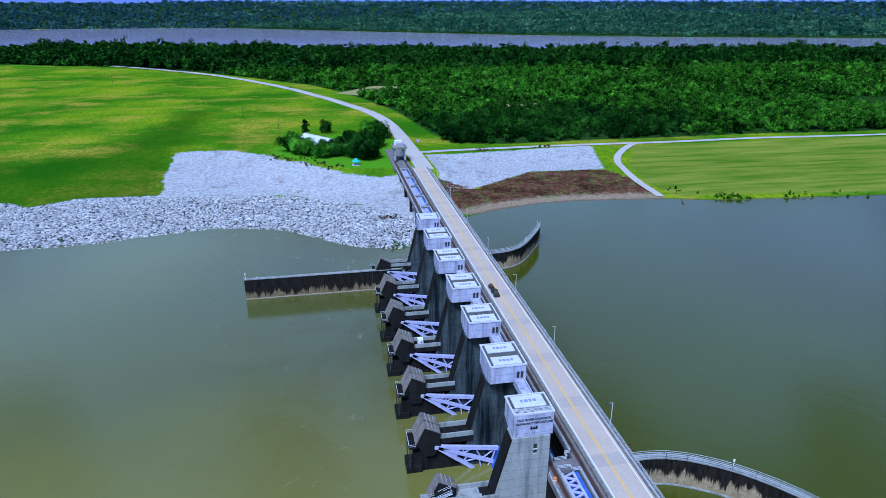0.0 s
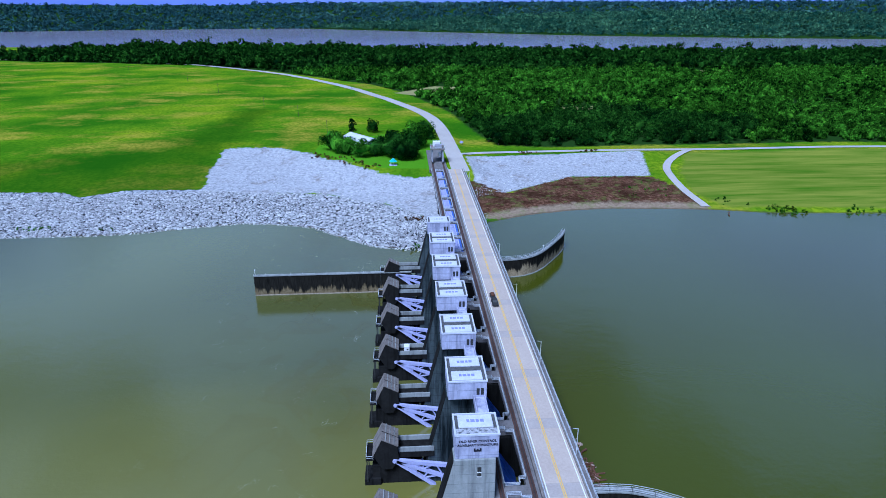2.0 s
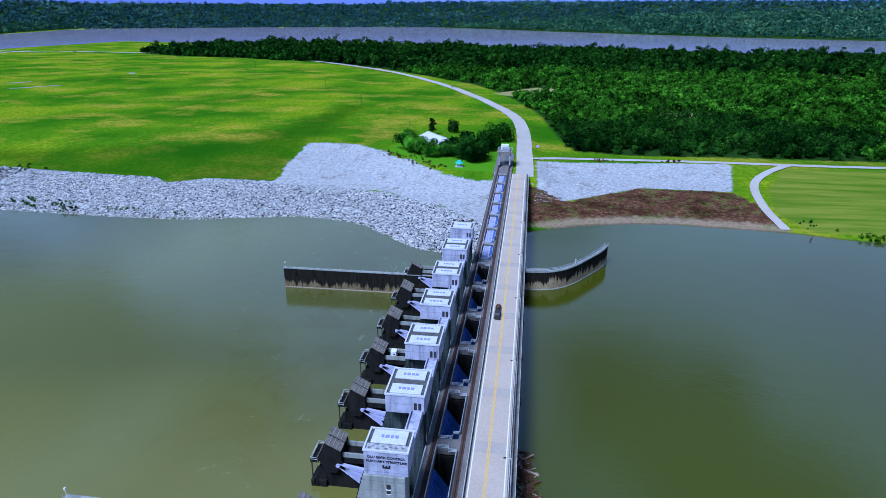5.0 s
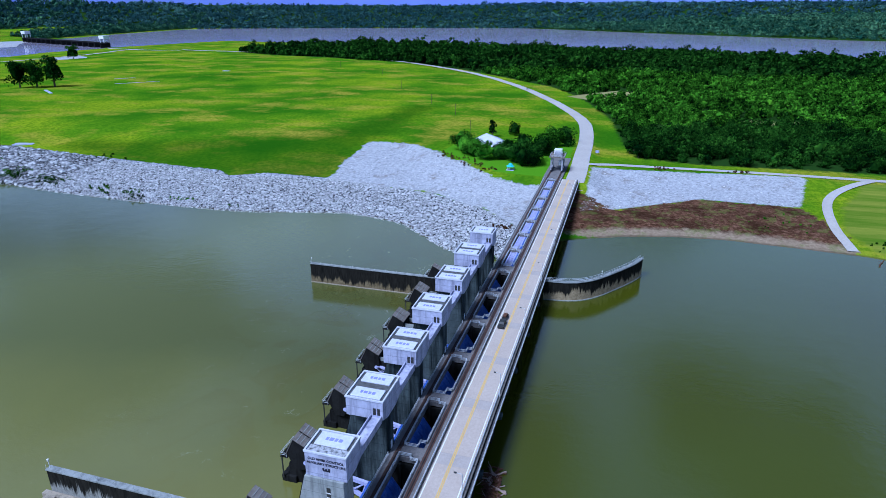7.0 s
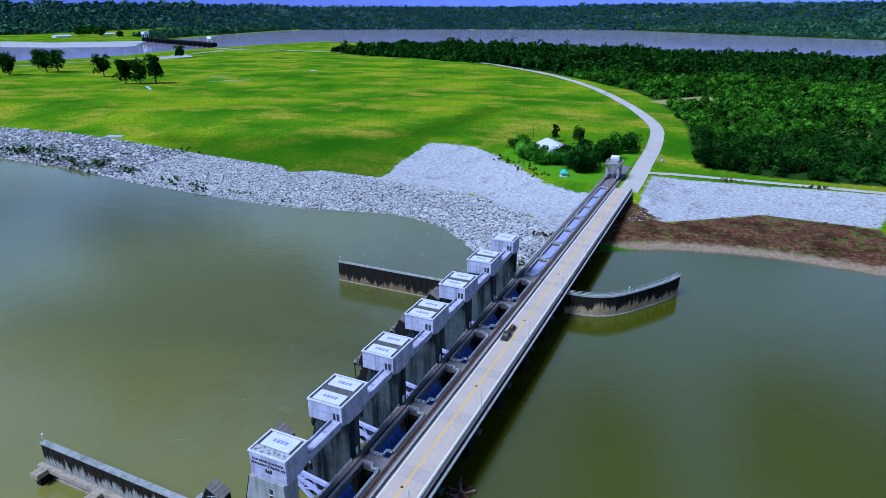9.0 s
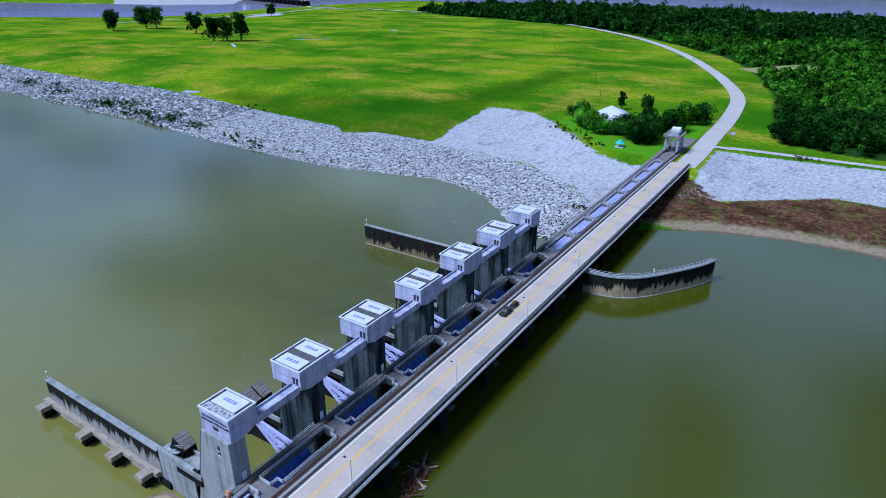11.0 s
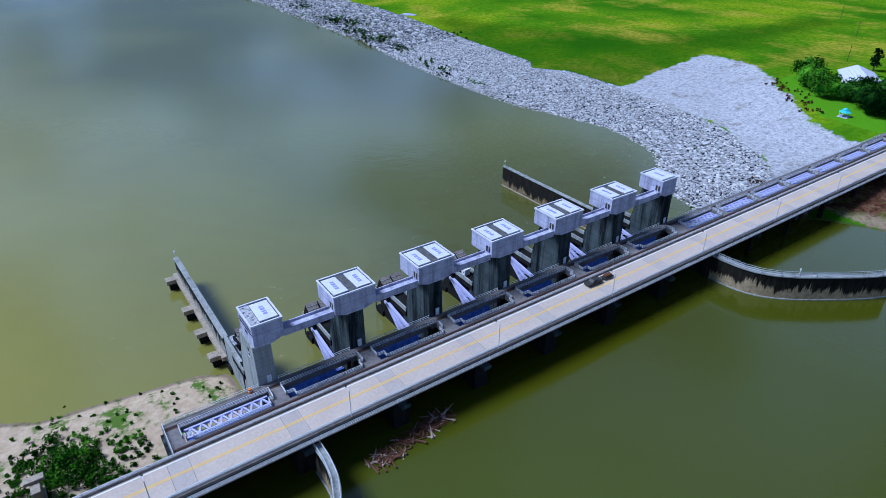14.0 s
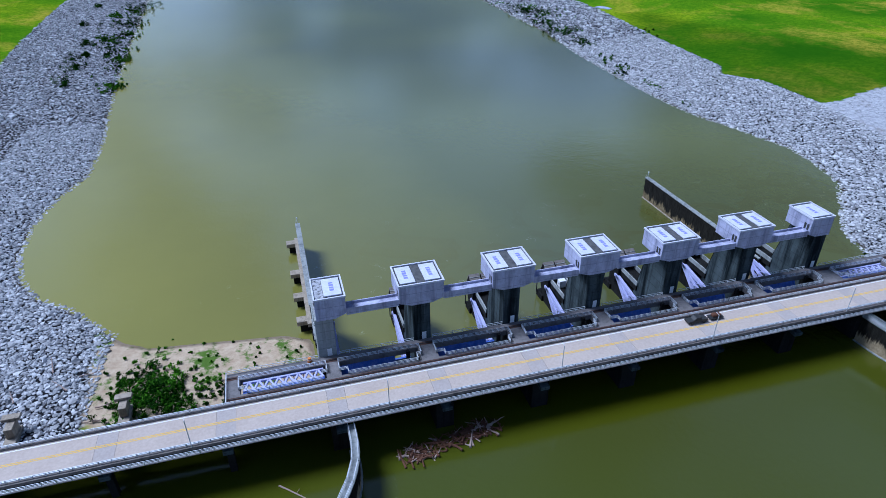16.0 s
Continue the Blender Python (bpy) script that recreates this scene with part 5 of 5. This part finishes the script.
for y in (-8.3, -1.3):
    bar(bm, (AX, y, AZ + 1.2), (AX + 11, y, AZ + 8.8), 0.4)
    bar(bm, (AX + 12, y, AZ + 1.2), (AX + 1, y, AZ + 8.8), 0.4)
part("brace", bm, STEEL_GREY, crane)
boxes("sill_beam", STEEL_GREY, crane, (AX, AX + 12, -8.8, -7.8, AZ + 1.0, AZ + 1.8), (AX, AX + 12, -1.8, -.8, AZ + 1.0, AZ + 1.8))
boxes("platform", WEATHERED, crane, (AX - .5, AX + 12.5, -9.6, 0, AZ + 9, AZ + 9.7), label="rusty pale upper platform")
for d_ in ((AX + 1, AX + 6, -8, -3, AZ + 9.7, AZ + 12.0), (AX + 7.5, AX + 11.5, -7, -2, AZ + 9.7, AZ + 13.0)):
    boxes("hoist_house", STEEL_GREY if d_[0] < AX + 3 else WHITE, crane, d_, label="boxy hoist housing", bevel=.1)
boxes("operator_cab", WHITE, crane, (AX + 4, AX + 6.2, -7.4, -5.6, AZ + 3.5, AZ + 6.2), bevel=.1)
rail_line(crane, [(AX - .4, -9.5, AZ + 9.7), (AX + 12.4, -9.5, AZ + 9.7), (AX + 12.4, -.1, AZ + 9.7), (AX - .4, -.1, AZ + 9.7), (AX - .4, -9.5, AZ + 9.7)], gap=2)
apron = boxes("pavement", DECK_GREY, None, (291, 352, -10.4, 1.5, 12.5, 14.36))
tagged(apron, "grey paved yard at the end of the dam", "pavement", kind="structure")

hz = 13.8
house = thing("house", "low white house with a pale metal gable roof among trees", "house", (375, 48, hz))
turn = Matrix.Translation((377, 50, hz)) @ Matrix.Rotation(radians(35), 4, "Z") @ Matrix.Diagonal((1.25, 1.25, 1.15, 1))
bm = bmesh.new()
box(bm, -13, 13, -7, 7, -.5, 3.4)
bm.transform(turn)
part("wall", bm, WHITE, house)
bm = bmesh.new()
prism(bm, [(-7.8, 3.2), (0, 6.4), (7.8, 3.2), (7.8, 3.5), (0, 6.75), (-7.8, 3.5)], "x", -13.8, 13.8)
bm.transform(turn)
roof = part("roof", bm, ROOF_PANEL, house, "pale metal gable roof")
bm = bmesh.new()
for i in range(14):
    x = -13 + 2 * i
    for s in (-1, 1):
        bar(bm, (x, 0, 6.8), (x, s * 7.8, 3.55), 0.12)
bm.transform(turn)
part("roof_seam", bm, ROOF_PANEL, roof)
for x in (-9, -3, 4, 9):
    bm = bmesh.new()
    box(bm, x - .7, x + .7, -7.06, -6.98, 1, 2.4)
    bm.transform(turn)
    part("window", bm, BLACK_STEEL, house)

gz = float(height(309.5, 25.2))
gazebo = thing("gazebo", "small open gazebo with a two-tier teal roof on grass", "gazebo", (309.5, 25.2, gz))
boxes("floor_slab", CONCRETE_PALE, gazebo, (306.9, 312.1, 22.6, 27.8, gz - .3, gz + .15))
for a in range(0, 360, 60):
    bm = bmesh.new()
    px_, py_ = 309.5 + 2.2 * math.cos(radians(a)), 25.2 + 2.2 * math.sin(radians(a))
    bar(bm, (px_, py_, gz + .15), (px_, py_, gz + 2.5), 0.16)
    part("post", bm, WHITE, gazebo)
for r0, r1, z0, z1, nm in ((3.0, 1.2, 2.4, 3.4, "lower_roof"), (1.6, 0.08, 3.6, 4.6, "upper_roof")):
    bm = bmesh.new()
    bmesh.ops.create_cone(bm, cap_ends=True, segments=6, radius1=r0, radius2=r1, depth=z1 - z0, matrix=Matrix.Translation((309.5, 25.2, gz + (z0 + z1) / 2)))
    part(nm, bm, TEAL, gazebo, "teal metal roof")
bm = bmesh.new()
bmesh.ops.create_cone(bm, cap_ends=True, segments=6, radius1=1.1, radius2=1.1, depth=.3, matrix=Matrix.Translation((309.5, 25.2, gz + 3.5)))
part("cupola", bm, WHITE, gazebo)

# ---- second dam far off ----
dam2 = thing("low_dam", "long low dark dam bridge across a far channel", "dam", (1675, 1810, 0))
a, b = Vector((1564, 1517, 0)), Vector((1792, 2101, 0))
bm = bmesh.new()
bar(bm, a + Vector((0, 0, 14)), b + Vector((0, 0, 14)), 14, 3)
part("deck", bm, CONCRETE_DARK, dam2)
for i in range(16):
    c = a.lerp(b, (i + .5) / 16)
    bm = bmesh.new()
    bar(bm, c + Vector((-14, 5.5, 6)), c + Vector((14, -5.5, 6)), 5, 14)
    part("pier", bm, CONCRETE_DARK, dam2)
for u, h in ((0.03, 20), (0.97, 22)):
    c = a.lerp(b, u)
    t = thing("gantry_crane", "white far gantry crane on the low dam", "gantry crane", (c.x, c.y, 15.5), "far gantry cranes")
    boxes("hoist_house", WHITE, t, (c.x - 12, c.x + 12, c.y - 9, c.y + 9, 15.5 + h * .55, 15.5 + h))
    for dx in (-10, 10):
        for dy in (-7, 7):
            boxes("leg", GALVANISED, t, (c.x + dx - 1, c.x + dx + 1, c.y + dy - 1, c.y + dy + 1, 15.5, 15.5 + h * .55))
for i, (x, y, l_, w_) in enumerate([(1712, 2474, 70, 30), (1973, 2530, 60, 26), (2049, 3114, 40, 20)]):
    t = thing("building", "low pale building far across the channel", "building", (x, y, 12.5), "far low buildings")
    boxes("wall", WHITE, t, (x - l_ / 2, x + l_ / 2, y - w_ / 2, y + w_ / 2, 11, 18))
    bm = bmesh.new()
    prism(bm, [(y - w_ / 2 - 1, 18), (y, 22), (y + w_ / 2 + 1, 18)], "x", x - l_ / 2 - 1, x + l_ / 2 + 1)
    part("roof", bm, ROOF_PANEL, t)

t = thing("low_dam", "long dark low dam crossing the fields far off", "dam", (2431, 3474, 8))
bm = bmesh.new()
bar(bm, (3035, 4804, 9), (2431, 3474, 9), 16, 14)
part("wall", bm, CONCRETE_DARK, t)

# ---- small things ----
def log(x, y, z, ang, long, thick, mat, label="bare pale driftwood log floating in the water", tilt=0.0, group="driftwood"):
    bm = bmesh.new()
    d = Vector((math.cos(ang), math.sin(ang), tilt))
    c = Vector((x, y, z))
    rnd = random.Random(int(x * 31 + y * 17))
    last = None
    for i in range(6):
        u = i / 5 - 0.5
        r = thick / 2 * (1.1 - 0.8 * (u + 0.5))
        q = c + d * (u * long) + Vector((rnd.uniform(-.1, .1) * thick, rnd.uniform(-1, 1) * thick * .5, 0))
        side = Vector((-d.y, d.x, 0))
        ring = [bm.verts.new(q + side * (r * math.cos(k * math.pi / 3)) + Vector((0, 0, r * math.sin(k * math.pi / 3)))) for k in range(6)]
        if last:
            for k in range(6):
                bm.faces.new((last[k], last[(k + 1) % 6], ring[(k + 1) % 6], ring[k]))
        else:
            bm.faces.new(ring[::-1])
        last = ring
    bm.faces.new(last)
    bar(bm, c, c + Vector((-d.y, d.x, 0.3)) * (long * 0.12), thick * .3, sides=5)
    return tagged(new("driftwood_log", mesh_of("driftwood_log", bm, mat)), label, "driftwood", group)


rnd = random.Random(4)
for i in range(150):
    u = rnd.random()
    x, y = 12 + 22 * u + rnd.uniform(-1.5, 1.5), -25.8 + 3.8 * u + rnd.uniform(-2.0, 2.0)
    pale = rnd.random() < 0.25
    log(x, y, UPSTREAM + rnd.uniform(0.0, 0.35), rnd.uniform(0, 3.14), rnd.uniform(1.5, 5.5), rnd.uniform(0.25, 0.6), DRIFTWOOD if pale else DRIFT_DARK,
        "bare pale driftwood log floating above the dam" if pale else "dark sodden driftwood log floating above the dam", rnd.uniform(-.12, .12))
log(-11, -28.6, UPSTREAM + .1, -.75, 9, .4, DRIFTWOOD)
log(219, -164, UPSTREAM + .2, -.5, 11, .7, DRIFT_DARK)
for x, y in ((-54, 13), (-66, 22), (-70, 32), (-60, 26), (-76, 20), (-57, 8)):
    log(x, y, float(height(x, y)) + .5, rnd.uniform(0, 3.1), rnd.uniform(4, 8), .35, DRIFTWOOD, "bare driftwood log stranded on the bank", group="stranded logs")

for x in (-48.4, -72.2):
    t = thing("footing_block", "stepped concrete footing block beside the bridge", "footing", (x, 4, 0), "stepped footings")
    boxes("base", TAN, t, (x - 1.3, x + 1.3, -9.4, 9.4, -1, 3.6), bevel=.06)
    boxes("stem", TAN, t, (x - .9, x + .9, 5.2, 9.0, 3.6, 6.2), bevel=.06)
    boxes("cap", TAN, t, (x - 1.9, x + 1.9, 8.0, 9.8, 6.2, 7.0), bevel=.06)

t = thing("control_box", "white equipment cabinet on a trunnion platform", "cabinet", (69.5, 19, 9.6))
boxes("cabinet", WHITE, t, (68.4, 70.4, 17.6, 19.4, 9.62, 11.8), bevel=.05)
boxes("vent", BLACK_STEEL, t, (68.36, 68.4, 18.0, 18.5, 10.6, 11.0))

for i, (x, y) in enumerate([(428, 82), (590, 167), (856, 330), (720, 250), (520, 120), (1000, 470)]):
    z = float(height(x, y))
    t = thing("utility_pole", "thin wooden utility pole standing in the field", "utility pole", (x, y, z), "utility poles")
    bm = bmesh.new()
    bar(bm, (x, y, z - .2), (x, y, z + 11), .35, .35, 6)
    part("pole", bm, BARK, t)
    bm = bmesh.new()
    bar(bm, (x - 1.2, y, z + 10.2), (x + 1.2, y, z + 10.2), .2)
    part("crossarm", bm, BARK, t)
for x, y, l_, w_, ang in ((309, 436, 16, 8, .4), (678, 640, 60, 2.5, .9), (720, 700, 30, 2.5, .9), (555, 672, 46, 4, -.6), (870, 624, 12, 8, 0)):
    z = float(height(x, y))
    bm = bmesh.new()
    box(bm, -w_ / 2, w_ / 2, -l_ / 2, l_ / 2, -.5, .35)
    bm.transform(Matrix.Translation((x, y, z)) @ Matrix.Rotation(ang, 4, "Z"))
    tagged(part("concrete_slab", bm, CONCRETE_PALE), "pale flat concrete slab lying in the grass", "slab", "slabs in the grass")
t = thing("road_sign", "small grey roadside notice board on posts", "sign", (376, -27, 13.4))
boxes("board", PAINT_PALE, t, (375.9, 376.1, -28.4, -25.6, 14.4, 16.2))
for y in (-28.1, -25.9):
    boxes("post", BARK, t, (375.8, 376.2, y - .1, y + .1, 12.5, 16.0))


def car(x, y, z, ang, body_mat, label, pickup):
    t = thing("pickup_truck" if pickup else "car", label, "truck" if pickup else "car", (x, y, z))
    m = Matrix.Translation((x, y, z)) @ Matrix.Rotation(ang, 4, "Z")

    def add(nm, bm, mat, parent=t, bevel=0.0):
        bm.transform(m)
        return part(nm, bm, mat, parent, bevel=bevel)

    bm = bmesh.new()
    prism(bm, [(-2.7, .45), (2.7, .45), (2.75, .95), (1.2, 1.1), (-2.7, 1.1)], "y", -.95, .95)
    add("body", bm, body_mat, bevel=.06)
    bm = bmesh.new()
    prism(bm, [(-.9, 1.1), (1.3, 1.1), (.6, 1.8), (-.8, 1.8)] if pickup else [(-2.4, 1.1), (1.3, 1.1), (.5, 1.7), (-1.7, 1.7)], "y", -.85, .85)
    add("cab", bm, BLACK_STEEL, bevel=.05)
    for wx in (-1.7, 1.7):
        for wy in (-.9, .9):
            bm = bmesh.new()
            bmesh.ops.create_cone(bm, cap_ends=True, segments=12, radius1=.42, radius2=.42, depth=.3, matrix=Matrix.Translation((wx, wy, .42)) @ Matrix.Rotation(radians(90), 4, "X"))
            add("wheel", bm, BLACK_STEEL)
    return t


car(91.5, -12.7, RZ + .01, math.pi, BLACK_STEEL, "black pickup truck driving on the bridge towing a trailer", True)
t = thing("trailer", "small dark flat trailer with gear behind the pickup truck", "trailer", (97, -12.7, RZ))
boxes("trailer_bed", BLACK_STEEL, t, (95.2, 99.0, -13.6, -11.8, RZ + .5, RZ + .75))
boxes("load", DRIFT_DARK, t, (96.0, 98.4, -13.3, -12.1, RZ + .75, RZ + 1.5), bevel=.15)
boxes("drawbar", BLACK_STEEL, t, (94.2, 95.2, -12.8, -12.6, RZ + .5, RZ + .65))
for wy in (-13.7, -11.9):
    bm = bmesh.new()
    bmesh.ops.create_cone(bm, cap_ends=True, segments=12, radius1=.38, radius2=.38, depth=.22, matrix=Matrix.Translation((97.4, wy + .1, RZ + .38)) @ Matrix.Rotation(radians(90), 4, "X"))
    part("wheel", bm, BLACK_STEEL, t)
car(748, 85, float(height(748, 85)) + .45, .5, WHITE, "white car driving on the levee road", False)

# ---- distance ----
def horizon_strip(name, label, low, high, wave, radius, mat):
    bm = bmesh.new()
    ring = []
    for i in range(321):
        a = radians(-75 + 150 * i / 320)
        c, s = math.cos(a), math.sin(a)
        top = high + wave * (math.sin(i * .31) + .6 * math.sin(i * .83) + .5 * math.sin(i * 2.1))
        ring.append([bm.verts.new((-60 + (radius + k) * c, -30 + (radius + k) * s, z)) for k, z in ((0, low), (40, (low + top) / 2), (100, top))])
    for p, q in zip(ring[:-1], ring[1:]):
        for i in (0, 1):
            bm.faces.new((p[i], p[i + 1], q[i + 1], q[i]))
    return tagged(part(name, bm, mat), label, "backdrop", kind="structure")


# Horizon haze painted as blue colour plus a weak glow of its own.
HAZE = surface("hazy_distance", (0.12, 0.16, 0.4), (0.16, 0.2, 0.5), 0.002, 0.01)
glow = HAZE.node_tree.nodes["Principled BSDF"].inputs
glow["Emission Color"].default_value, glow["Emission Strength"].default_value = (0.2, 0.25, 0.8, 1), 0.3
horizon_strip("backdrop", "backdrop strip at the horizon, painted and glowing blue for haze", -20, 330, 3, 4870, HAZE)
